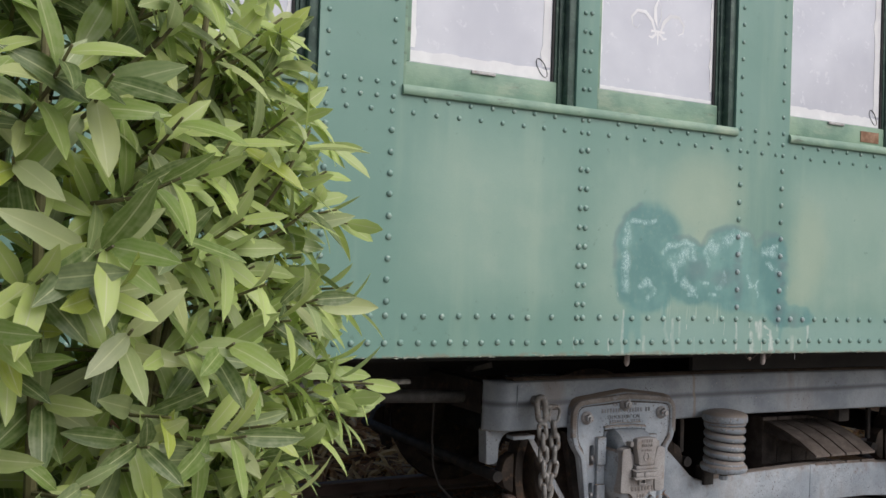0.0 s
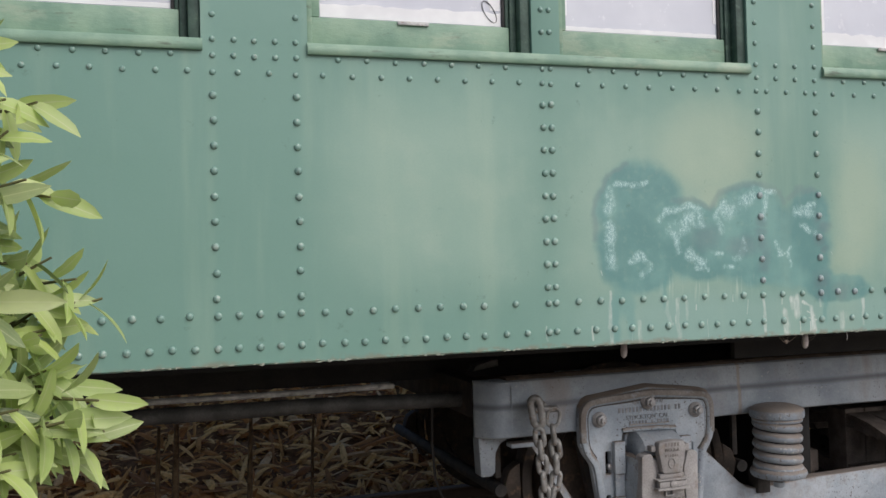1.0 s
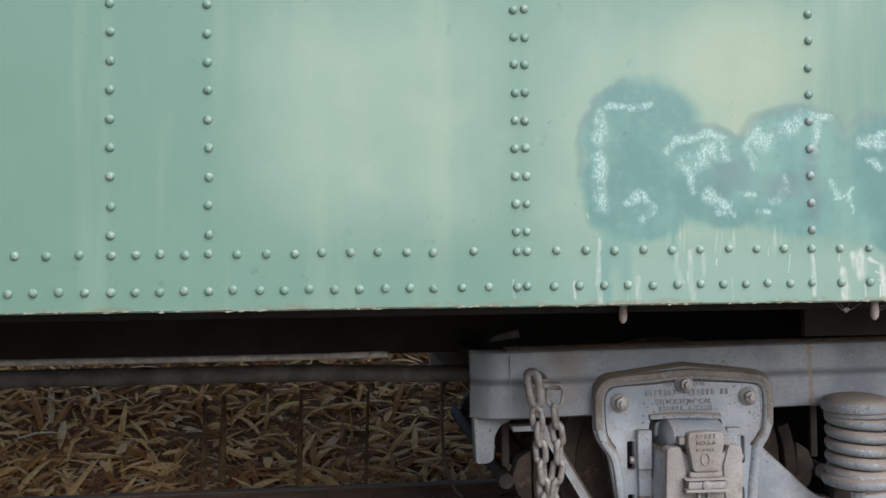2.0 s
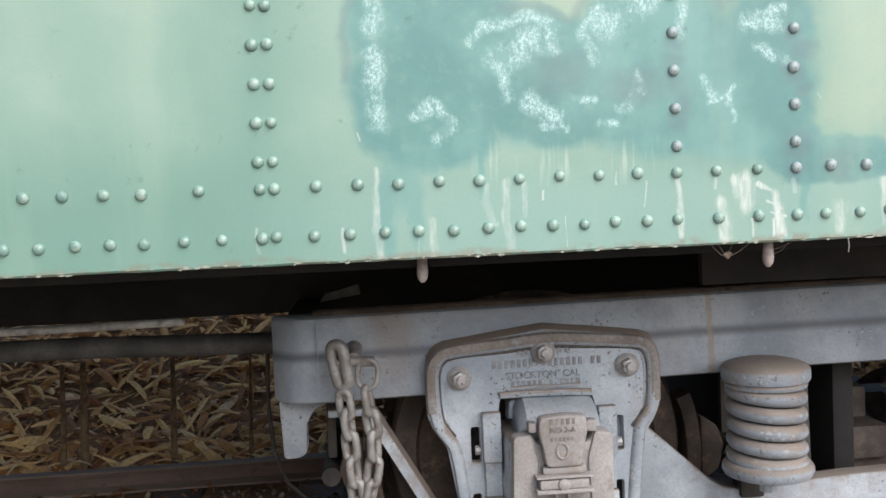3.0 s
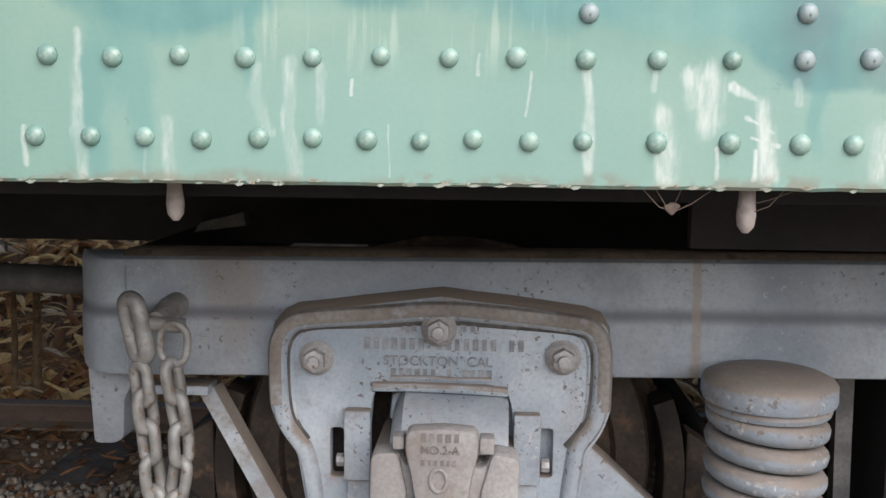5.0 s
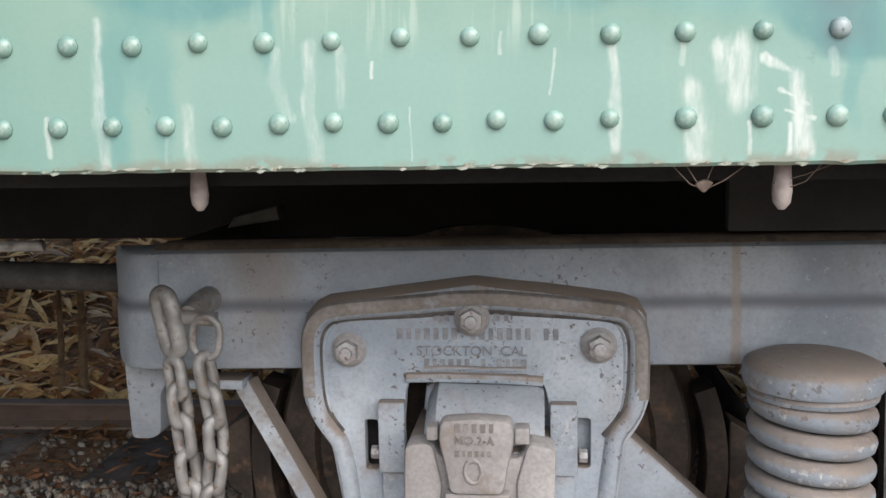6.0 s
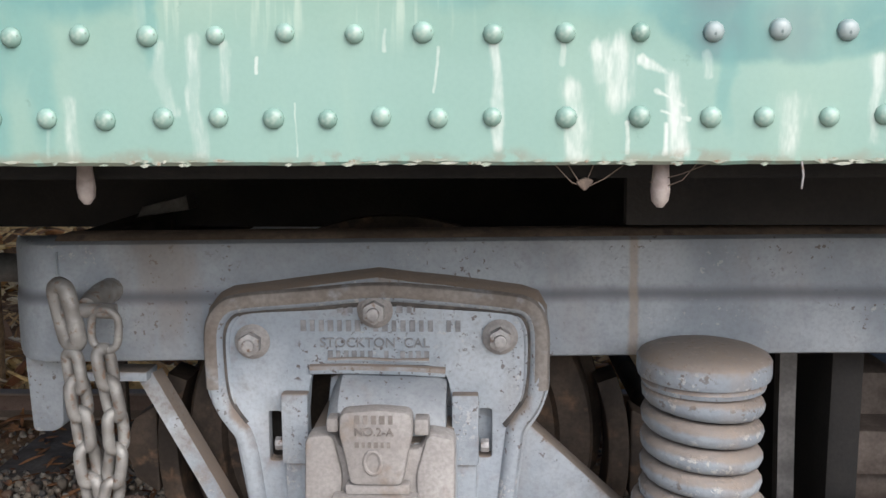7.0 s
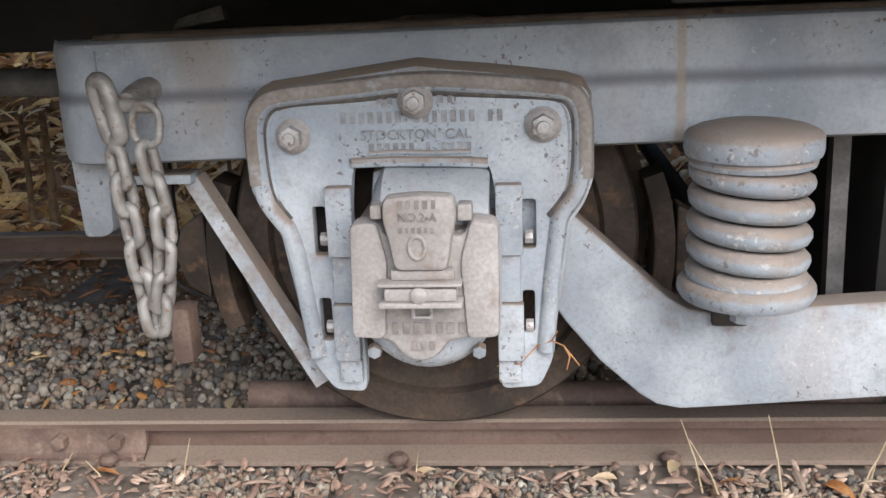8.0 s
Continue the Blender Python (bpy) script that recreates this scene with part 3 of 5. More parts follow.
def lower_side():
    """The riveted lower side sheet from lip to window sill."""
    bm = B()
    n = 240
    prof = [(0.0, ZSILL + .02), (0.0, Z0 + .004), (.004, Z0), (.012, Z0), (.014, ZSILL + .02)]
    xs = [CAR_L + (CAR_R - CAR_L) * i / n for i in range(n + 1)]
    xs = sorted(set(xs + [x for x in np.arange(-2.2, 1.6, .03)]))
    return run(prof, 0, 0, bm, xs=xs)


sheet = part("side_sheet", lower_side(), PAINT, coach)
for v in sheet.data.vertices:
    if v.co.z < Z0 + .01:
        v.co.z += .0022 * noise.noise((v.co.x * 6, 0, 3)) + .0012 * noise.noise((v.co.x * 31, 0, 8))

# upper side: pilasters between window pairs, mullions, letterboard
for a, b in zip(PAIRS, PAIRS[1:]):
    part("pilaster", box(B(), a[1], b[0], 0, .10, ZSILL + .0201, ZTOP), PAINT, coach)
part("end_panel", box(B(), CAR_L, PAIRS[0][0], 0, .10, ZSILL + .0201, ZTOP), PAINT, coach)
part("end_panel", box(B(), PAIRS[-1][1], CAR_R, 0, .10, ZSILL + .0201, ZTOP), PAINT, coach)
part("letterboard", box(B(), CAR_L, CAR_R, 0, .10, ZTOP, ZROOF), PAINT, coach)
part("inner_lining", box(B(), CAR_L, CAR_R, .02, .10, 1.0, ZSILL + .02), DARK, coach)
part("far_side", box(B(), CAR_L, CAR_R, CAR_W - .08, CAR_W, Z0, ZROOF), PAINT, coach)
part("end_wall", box(B(), CAR_L - .06, CAR_L, 0, CAR_W, Z0, ZROOF), PAINT, coach)
part("end_wall", box(B(), CAR_R, CAR_R + .06, 0, CAR_W, Z0, ZROOF), PAINT, coach)
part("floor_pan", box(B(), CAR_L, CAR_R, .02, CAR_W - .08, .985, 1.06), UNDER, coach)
roof_prof = [(-.06, ZROOF)] + [(CAR_W / 2 - math.cos(q) * (CAR_W / 2 + .06), ZROOF + .55 * math.sin(q)) for q in [math.pi * i / 14 for i in range(1, 14)]] + [(CAR_W + .06, ZROOF)]
part("roof", run(roof_prof, CAR_L - .1, CAR_R + .1), PIPE, coach)
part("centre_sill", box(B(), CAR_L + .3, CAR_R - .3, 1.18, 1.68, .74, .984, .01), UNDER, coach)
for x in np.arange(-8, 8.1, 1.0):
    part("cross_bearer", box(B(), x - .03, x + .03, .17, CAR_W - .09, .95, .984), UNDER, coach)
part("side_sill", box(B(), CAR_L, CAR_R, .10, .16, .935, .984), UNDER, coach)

# ---- windows ----
def window_glass():
    m = Mat("hazy_window_film", 0.16, 0.0, 0.6)
    n, s = m.noise(3, 4), m.noise(22, 5, 0.7, shift=3)
    col = m.mix(m.ramp(n, 0.3, 0.7), (0.49, 0.50, 0.56), (0.60, 0.61, 0.66))
    col = m.mix(m.ramp(s, 0.62, 0.75, 0, 0.5), col, (0.72, 0.72, 0.72))
    return m.done(col, m.ramp(s, 0.4, 0.7, 0.10, 0.3))


GLASS = window_glass()
def white_film():
    m = Mat("peeling_white_film", 0.4)
    return m.done(m.mix(m.ramp(m.noise(9, 4), 0.4, 0.7), (0.74, 0.74, 0.75), (0.84, 0.84, 0.84)))


WHITE = white_film()
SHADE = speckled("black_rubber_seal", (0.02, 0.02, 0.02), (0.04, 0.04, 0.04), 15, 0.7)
BARE = speckled("bare_brown_wood", (0.22, 0.11, 0.06), (0.36, 0.22, 0.14), 25, 0.8)


def ornament(bm, x, z, s, y):
    """A fleur-de-lis drawn in flat strokes."""
    def stroke(pts, r):
        tube(bm, [(x + s * a, y, z + s * b) for a, b in pts], [s * q * 1.1 for q in r], 8, flat=0.12)
    stroke([(0, .58), (-.08, .38), (-.07, .15), (0, -.05), (.07, .15), (.08, .38), (0, .58)], [.02, .05, .06, .04, .06, .05, .02])
    for k in (-1, 1):
        stroke([(.07 * k, -.12), (.16 * k, .10), (.34 * k, .26), (.56 * k, .26), (.70 * k, .10), (.68 * k, -.06), (.56 * k, -.12), (.48 * k, -.03)], [.03, .05, .06, .06, .05, .045, .035, .025])
        stroke([(.04 * k, -.16), (.15 * k, -.26), (.24 * k, -.24)], [.035, .035, .02])
    stroke([(-.18, -.12), (.18, -.12)], [.035, .035])
    stroke([(0, -.14), (0, -.40)], [.04, .012])


def window(x0, x1, style, n):
    """A wooden sash in a green steel opening, film on its glass."""
    w = thing("window", "green wooden coach window with hazy white film on its glass", "")
    w.parent = coach
    del w["label"]
    zb, zt = ZSILL + .02, ZTOP
    jamb = .032
    bm = B()
    box(bm, x0, x0 + .016, .012, .10, zb, zt, .003)
    part("jamb", bm, TRIM, w)
    # right-hand members take the shaded green, left-hand ones the plain trim
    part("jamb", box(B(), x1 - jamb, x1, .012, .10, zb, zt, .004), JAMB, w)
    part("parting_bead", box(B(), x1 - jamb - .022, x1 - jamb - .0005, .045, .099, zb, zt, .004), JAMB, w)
    part("head", box(B(), x0 + .0165, x1 - jamb - .0005, .012, .10, zt - .05, zt - .001, .004), TRIM, w)
    a, b = x0 + .017, x1 - jamb - .023
    # the sash
    r = part("sash_rail", box(B(), a, b, .050, .085, zb + .012, zb + .108, .006), TRIM, w)
    part("sash_stile", box(B(), a, a + .03, .052, .085, zb + .1085, zt - .06, .004), TRIM, w)
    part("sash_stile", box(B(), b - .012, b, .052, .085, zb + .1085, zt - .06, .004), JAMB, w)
    part("pane", box(B(), a + .0305, b - .0125, .064, .070, zb + .1085, zt - .06), GLASS, w)
    part("seal", box(B(), b - .022, b - .0125, .056, .0635, zb + .11, zt - .06, .002), SHADE, w)
    # peeling white edge of the film
    rng = random.Random(n)
    bm = B()
    lo, hi, zl = a + .033, b - .024, zb + .112
    k = 26
    deep = .042 if style == "border" else .014
    top = [(lo + (hi - lo) * i / k, zl + deep * (1 + .10 * rng.uniform(-1, 1))) for i in range(k + 1)]
    for (xa, za), (xb, zc) in zip(top, top[1:]):
        vs = [bm.verts.new(p) for p in ((xa, .0625, zl), (xb, .0625, zl), (xb, .0625, zc), (xa, .0625, za))]
        bm.faces.new(vs)
    side = [(zl + .05 + .7 * i / k, (.034 if style == "border" else .010) + (.012 if rng.random() < .2 else .003) * rng.random()) for i in range(k + 1)]
    for (za, wa), (zc, wb) in zip(side, side[1:]):
        bm.faces.new([bm.verts.new(p) for p in ((hi - wa, .0625, za), (hi, .0625, za), (hi, .0625, zc), (hi - wb, .0625, zc))])
        bm.faces.new([bm.verts.new(p) for p in ((lo, .0625, za), (lo + wa * .5, .0625, za), (lo + wb * .5, .0625, zc), (lo, .0625, zc))])
    bmesh.ops.remove_doubles(bm, verts=bm.verts[:], dist=1e-5)
    r2 = bmesh.ops.extrude_face_region(bm, geom=bm.faces[:])
    bmesh.ops.translate(bm, vec=(0, .0012, 0), verts=[g for g in r2["geom"] if isinstance(g, bmesh.types.BMVert)])
    part("film_edge", bm, WHITE, w, "peeling white film edge", smooth=False)
    if style == "lily":
        bm = B()
        ornament(bm, (a + b) / 2, 2.275, .19, .0632)
        bmesh.ops.scale(bm, vec=(1, .06, 1), space=Matrix.Translation((0, -.0636, 0)), verts=bm.verts[:])
        part("film_ornament", bm, WHITE, w, "white lily ornament on the film")
    else:
        for cx, sgn in ((hi - .038, 1),):
            bm = B()
            tube(bm, [(cx + -.018 * math.cos(q) - .016 * math.sin(q), .0618, zl + .045 + .034 * math.sin(q)) for q in [math.tau * i / 18 for i in range(18)]], .0022, 6, True, .3)
            part("film_ornament", bm, PIPE, w, "dark looped corner ornament")
        part("catch", box(B(), (a + b) / 2 - .05, (a + b) / 2 + .05, .042, .0495, zb + .095, zb + .107, .002), BOLT, w)
    return w


for k, (x0, x1) in enumerate(PAIRS):
    if not -4 < x0 < 4:
        part("blind_panel", box(B(), x0 + .001, x1 - .001, .03, .09, ZSILL + .0202, ZTOP - .001), TRIM, coach)
        continue
    ma, mb = x0 + .715, x0 + .812
    part("mullion", box(B(), ma, mb, .001, .10, ZSILL + .0202, ZTOP - .0005, .002), PAINT, coach)
    window(x0 + .001, ma - .001, "border", k)
    window(mb + .001, x1 - .001, "lily", k + 20)
    sill = run([(-.011, ZSILL), (-.014, ZSILL + .004), (-.014, ZSILL + .020), (-.006, ZSILL + .034), (.055, ZSILL + .046), (.055, ZSILL + .021), (-.0005, ZSILL + .0195), (-.0005, ZSILL)], x0 - .002, x1 + .004)
    part("window_sill", sill, TRIM, coach)
    if k == 5:
        part("bare_patch", box(B(), x0 + .50, x0 + .62, .046, .0498, ZSILL + .055, ZSILL + .105, .003), BARE, coach, "bare brown wood patch on the sash")

# ---- things under the coach ----
for x, y, tilt in ((-.311, .077, .1), (.378, .035, -.1), (-2.2, .05, 0), (2.3, .05, 0)):
    bm = lathe(B(), [(.009, .075), (.0095, .03), (.0115, .008), (.010, -.004), (.004, -.012)], (0, 0, 0), n=12)
    ob = part("drain_peg", bm, speckled("pale_drain_peg", (0.30, 0.25, 0.23), (0.42, 0.37, 0.34), 40, 0.5), coach, "pale tapered drain peg")
    ob.matrix_world = pose(x, y, .918, 4, 6 * tilt, 0)
pipe = part("brake_pipe", tube(B(), [(-8, .82, .722), (-1.2, .82, .712), (-.75, .82, .700), (-.5, .82, .695)], .030, 14), DULL, coach, "long dark pipe with a worn grey top")
part("conduit", tube(B(), [(-8, .79, .772), (-1.3, .79, .769), (-.98, .79, .772), (-.92, .80, .772)], .0115, 12), PALE, coach, "worn whitish conduit above the brake pipe")
coupling = cyl(B(), (-1.06, 2.26, .625), (-.99, 2.26, .65), .018, 14)
for i in range(3):
    cyl(coupling, (-1.05 + .022 * i, 2.26, .629 + .008 * i), (-1.04 + .022 * i, 2.26, .632 + .008 * i), .026, 14)
part("pipe_coupling", coupling, BOLT, coach, "ribbed shiny pipe coupling")
part("hose", tube(B(), [(-.72, .95, .66), (-.725, .95, .50), (-.715, .95, .36), (-.68, .95, .27), (-.62, .95, .21), (-.55, .95, .18)], .006, 8), IRON, coach, "thin drooping hose")
part("tilted_cover", plate([(-.56, .795), (-.445, .812), (-.45, .842), (-.545, .818)], .90, .96, (), .003), PIPE, coach, "small tilted grey cover plate")
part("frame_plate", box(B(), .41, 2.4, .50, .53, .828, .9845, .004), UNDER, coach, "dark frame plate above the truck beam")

# ---- truck ----
truck = thing("railway_truck", "grey painted iron truck with coil springs and journal boxes", "railway truck")
CX = 1.21
mir = Matrix.Translation((2 * CX, 0, 0)) @ Matrix.Diagonal((-1, 1, 1, 1))


def both(name, bm, mat, label="", parent=None):
    """A part and its mirror image at the truck's other end."""
    b2 = bm.copy()
    bmesh.ops.transform(b2, matrix=mir, verts=b2.verts[:])
    bmesh.ops.reverse_faces(b2, faces=b2.faces[:])
    part(name, b2, mat, parent or truck, label)
    return part(name, bm, mat, parent or truck, label)


def lift(x):
    return .016 * min(max((x + .65) / 1.4, 0), 1)


prof = [(.523, .582), (.502, .589), (.498, .600), (.498, .684), (.4992, .693), (.5025, .701), (.5045, .710), (.505, .720), (.506, .782), (.510, .791), (.522, .797), (.60, .797), (.60, .582)]
ends = [.666, .664, .659, .650, .640, .627, .613, .598, .584, .570]
xs = [-e for e in ends] + list(np.linspace(-.55, 2 * CX + .55, 50)) + [2 * CX + e for e in reversed(ends)]
bm = B()
rings = []
for x in xs:
    e = min(x + .666, 2 * CX + .666 - x)
    inset = .085 * (1 - min(e / .095, 1)) ** 2.2
    rise = lift(x) if x < CX else lift(2 * CX - x)
    rings.append([bm.verts.new((x, y + inset * (y < .6), z + rise * (1.6 if z < .65 else .9))) for y, z in prof])
for P, Q in zip(rings, rings[1:]):
    for j in range(len(prof)):
        bm.faces.new((P[j], P[(j + 1) % len(prof)], Q[(j + 1) % len(prof)], Q[j]))
bm.faces.new(rings[0][::-1])
bm.faces.new(rings[-1])
bmesh.ops.recalc_face_normals(bm, faces=bm.faces[:])
part("wheel_piece", bm, BEAM, truck, "long grey frame beam with a groove, its shadow painted in")
part("beam_dust", run([(.516, .7975), (.53, .806), (.59, .806), (.60, .7975)], -.56, 2 * CX + .56, xs=list(np.linspace(-.56, 2 * CX + .56, 30)), dz=lambda x: .9 * lift(x if x < CX else 2 * CX - x)), DIRT, truck, "brown dust lying on the beam")
both("seam_strip", box(B(), -.5510, -.5502, .4974, .51, .602, .782), GREY)
both("end_bracket", plate(rounded([(-.657, .588), (-.535, .588), (-.54, .572), (-.572, .556), (-.590, .522), (-.593, .448), (-.612, .437), (-.65, .437)], .010), .575, .64), SHELF)
part("far_wheel_piece", box(B(), -.655, 2 * CX + .655, 2.24, 2.34, .585, .80, .01), GREY, truck)
part("end_transom", box(B(), -.645, -.57, .621, 2.239, .64, .78, .01), IRON, truck)
part("end_transom", box(B(), 2 * CX + .57, 2 * CX + .645, .621, 2.239, .64, .78, .01), IRON, truck)
# drawn down low in near-black as a backdrop for the shade behind the spring
part("transom", box(B(), CX - .40, CX - .34, .64, 2.239, .10, .78, .01), UNDER, truck)
part("bolster_hanger", tube(B(), [(.745, .70, .64), (.748, .70, .45), (.752, .70, .30), (.756, .70, .13)], .022, 4), PIPE, truck, "flat grey swing hanger")
part("transom", box(B(), CX + .34, CX + .42, .621, 2.239, .52, .78, .01), IRON, truck)
part("bolster", box(B(), CX - .22, CX + .22, .66, 2.2, .58, .80, .01), IRON, truck)

# pedestal: an arched casting bolted over the beam, raised rim along its edge
OUT_L = [(0, .737), (-.126, .720), (-.25, .706), (-.280, .688), (-.293, .640), (-.293, .535), (-.279, .497), (-.247, .452), (-.228, .33), (-.207, .205), (-.172, .150), (-.115, .146)]
OUT_R = [(.127, .152), (.195, .158), (.217, .21), (.230, .33), (.247, .462), (.272, .502), (.286, .544), (.285, .650), (.273, .696), (.24, .709), (.112, .725)]
INN = [(.128, .213), (.124, .30), (.124, .49), (.119, .548), (.113, .567), (.101, .579), (.084, .584), (-.086, .586), (-.101, .582), (-.111, .571), (-.117, .552), (-.122, .49), (-.116, .30), (-.112, .205)]
outer = OUT_L[::1] + list(reversed(INN)) + OUT_R
slots = [[(-.189, .41), (-.166, .41), (-.166, .50), (-.189, .50)], [(-.189, .248), (-.168, .248), (-.168, .33), (-.189, .33)],
         [(.166, .42), (.190, .42), (.190, .508), (.166, .508)], [(.166, .265), (.187, .265), (.187, .342), (.166, .342)]]
def fz(z):
    return z + .005 + .0327 * (.769 - z)


pedestal = both("pedestal", plate(rounded([(x, fz(z)) for x, z in outer], .014, 3), .472, .4975, [rounded([(x, fz(z)) for x, z in s], .006, 2) for s in slots], .006), GREY, "arched grey pedestal casting with raised rim")


def eased(pts, rounds=2):
    """Cut the corners of an open line."""
    for _ in range(rounds):
        out = [pts[0]]
        for (ax, az), (bx, bz) in zip(pts, pts[1:]):
            out += [(.75 * ax + .25 * bx, .75 * az + .25 * bz), (.25 * ax + .75 * bx, .25 * az + .75 * bz)]
        pts = out + [pts[-1]]
    return pts


def rim(pts, inset, r, flat, y=.474):
    pts = eased(pts)
    k = Vector((0, .48))
    out = []
    for x, z in pts:
        d = (k - Vector((x, z))).normalized()
        out.append((x + d.x * inset, y, fz(z + d.y * inset)))
    return tube(B(), out, r, 10, flat=flat)


top_rim = [(-.207, .205), (-.226, .33), (-.243, .45), (-.262, .478), (-.281, .508), (-.290, .545), (-.291, .635), (-.286, .668), (-.270, .692), (-.246, .704), (-.126, .716), (0, .731),
           (.112, .721), (.236, .706), (.262, .698), (.277, .675), (.282, .640), (.282, .548), (.272, .516), (.246, .478), (.243, .45), (.228, .33), (.215, .215)]
both("pedestal_rim", rim(top_rim, .017, .0175, .85), FLAKY, parent=None)


def arch_shelf():
    """The dusty slope between the beam's face and the pedestal's rim."""
    bm = B()
    rows = []
    for x, z in [(-.291, .600), (-.290, .640), (-.284, .672), (-.266, .694), (-.243, .706), (-.19, .713), (-.126, .722), (-.06, .731), (0, .739), (.06, .731), (.112, .726), (.18, .717), (.236, .709), (.262, .699), (.277, .676), (.281, .648), (.281, .605)]:
        k = 1 + .012 * noise.noise((x * 20, z * 20, 2))
        w = .5 + .5 * min(max((z - .62) / .07, 0), 1)
        rows.append([bm.verts.new((x * (1 + a * w) * k, y, fz(z + h * w))) for y, h, a in ((.4685, -.008, -.01), (.4700, .000, -.002), (.479, .005, .006), (.489, .009, .014), (.5045, .012, .018), (.5045, -.01, 0))])
    for P, Q in zip(rows, rows[1:]):
        for j in range(5):
            bm.faces.new((P[j], P[j + 1], Q[j + 1], Q[j]))
    bm.faces.new(rows[0])
    bm.faces.new(rows[-1][::-1])
    bmesh.ops.recalc_face_normals(bm, faces=bm.faces[:])
    return bm


both("arch_shelf", arch_shelf(), SHELF, "brown dusty shelf over the pedestal arch")
both("arch_dust", rim(top_rim[5:-5], .0145, .0185, .85, .4738), ARCH, "brown dust over the arched rim")
# thin dark strip that paints the shade in the rim's crease
both("rim_grime", rim(top_rim[3:-3], .036, .0062, .5, .4722), CREASE, "dark line painted as shade inside the rim")
both("inner_rim", rim([(x * .9, z * .93 + .034) for x, z in top_rim[4:-4]], .008, .006, .7), GREY)
both("jaw_lip", tube(B(), [(-.115, .471, .588), (-.05, .469, .590), (.05, .469, .588), (.112, .471, .584)], .009, 8), GREY)
both("jaw_lip", tube(B(), [(-.085, .471, .604), (-.03, .470, .606), (.03, .471, .603), (.085, .470, .605)], .004, 8), GREY)


def bolt(x, z, y, s=1.0):
    bm = B()
    cyl(bm, (x, y - .011, z), (x, y - .032 * s, z), .0195 * s, 6, bevel=.002)
    cyl(bm, (x, y - .031 * s, z), (x, y - .042 * s, z), .0105 * s, 12, bevel=.002)
    return bm


for x, z in ((-.211, .636), (-.004, .690), (.203, .646)):
    both("washer", lathe(B(), [(.029, 0), (.030, -.005), (.023, -.012), (.015, -.013)], (x, .472, z), "y", 20), DUSTY, "dusty grey washer")
    both("bolt", bolt(x, z, .472), BOLT, "weathered hexagon bolt")


# cast lettering: a maker's name as raised blocks, the rest in letters
def cast_blocks(text, x, z, h, y, pitch):
    """One plain raised bar for each letter."""
    bm = B()
    for i, c in enumerate(text):
        if c != " ":
            xx = x + (i - (len(text) - 1) / 2) * pitch
            w = pitch * (.62, .5, .56)[i % 3]
            box(bm, xx - w / 2, xx + w / 2, y - .0022, y + .001, z - h / 2, z + h / 2)
    return bm


def letters(text, x, z, h, y, mat, name, parent):
    cu = bpy.data.curves.new(name, "FONT")
    cu.body, cu.size, cu.extrude, cu.align_x, cu.align_y = text, h * 1.38, .0014, "CENTER", "CENTER"
    tmp = bpy.data.objects.new("tmp", cu)
    me = bpy.data.meshes.new_from_object(tmp)
    bpy.data.objects.remove(tmp)
    me.materials.append(mat)
    ob = new(name, me)
    ob.parent = parent
    ob.matrix_basis = pose(x, y, z, 90, 0, 0)
    return ob


part("maker_mark", cast_blocks("xxxxxxx xxxxxxx xx", .004, .663, .019, .472, .0152), LETTER, truck, smooth=False, kind="stuff")
letters("STOCKTON  CAL", -.006, .6335, .017, .4700, LETTER, "cast_words", truck)
part("maker_line", cast_blocks("xxxxxx x xxxx", 0, .614, .012, .472, .0135), LETTER, truck, smooth=False, kind="stuff")
part("maker_line", cast_blocks("xxx   xx", -.005, .692, .014, .472, .0165), LETTER, truck, smooth=False, kind="stuff")

# journal box between the jaws
LID_NAMES = ("journal_lid", "lid_cheek", "lid_arm", "lid_hinge", "lid_tip", "latch", "latch_lip", "latch_rivet", "latch_catch", "cast_ring", "lid_mark", "lid_line", "lid_words")
jbox = part("journal_box", box(B(), -.112, .132, .372, .62, .335, .500, .022), GREY, truck, "grey cast journal box between the pedestal jaws")
lid_out = rounded([(-.106, .333), (-.045, .329), (-.025, .301), (.002, .290), (.03, .301), (.05, .329), (.128, .335), (.130, .52), (.086, .528), (.078, .50), (-.046, .50), (-.054, .526), (-.098, .52)], .012, 3)
lid = part("journal_lid", plate(lid_out, .308, .344, (), .007), DUSTY, truck, "dusty cast journal box lid")
part("lid_cheek", plate(rounded([(-.104, .336), (-.052, .333), (-.042, .46), (-.056, .524), (-.098, .52)], .012), .300, .307, (), .005), DUSTY, truck)
part("lid_cheek", plate(rounded([(.078, .333), (.128, .336), (.130, .518), (.088, .526), (.070, .46)], .012), .300, .307, (), .005), DUSTY, truck)
arm = plate(rounded([(-.042, .566), (-.044, .532), (-.036, .50), (-.028, .452), (.052, .452), (.060, .50), (.068, .532), (.066, .567), (.012, .571)], .012), .276, .3065, (), .008)
part("lid_arm", arm, DUSTY, truck, "tapering cast arm of the lid")
part("lid_hinge", box(B(), -.064, -.0455, .292, .325, .530, .552, .005), DUSTY, truck)
part("lid_hinge", box(B(), .0685, .091, .292, .325, .526, .552, .005), DUSTY, truck)
part("lid_tip", box(B(), -.036, .062, .284, .307, .4355, .4515, .004), DUSTY, truck)
part("latch", box(B(), -.046, .066, .270, .2995, .405, .427, .006), DUSTY, truck)
part("latch_lip", box(B(), -.054, .074, .266, .2995, .430, .4352, .002), DUSTY, truck)
part("latch_lip", box(B(), -.054, .074, .266, .2995, .396, .4045, .002), DUSTY, truck)
part("latch_rivet", lathe(B(), [(.014, .004), (.013, -.004), (.006, -.008)], (.008, .27, .416), "y", 14), DUSTY, truck)
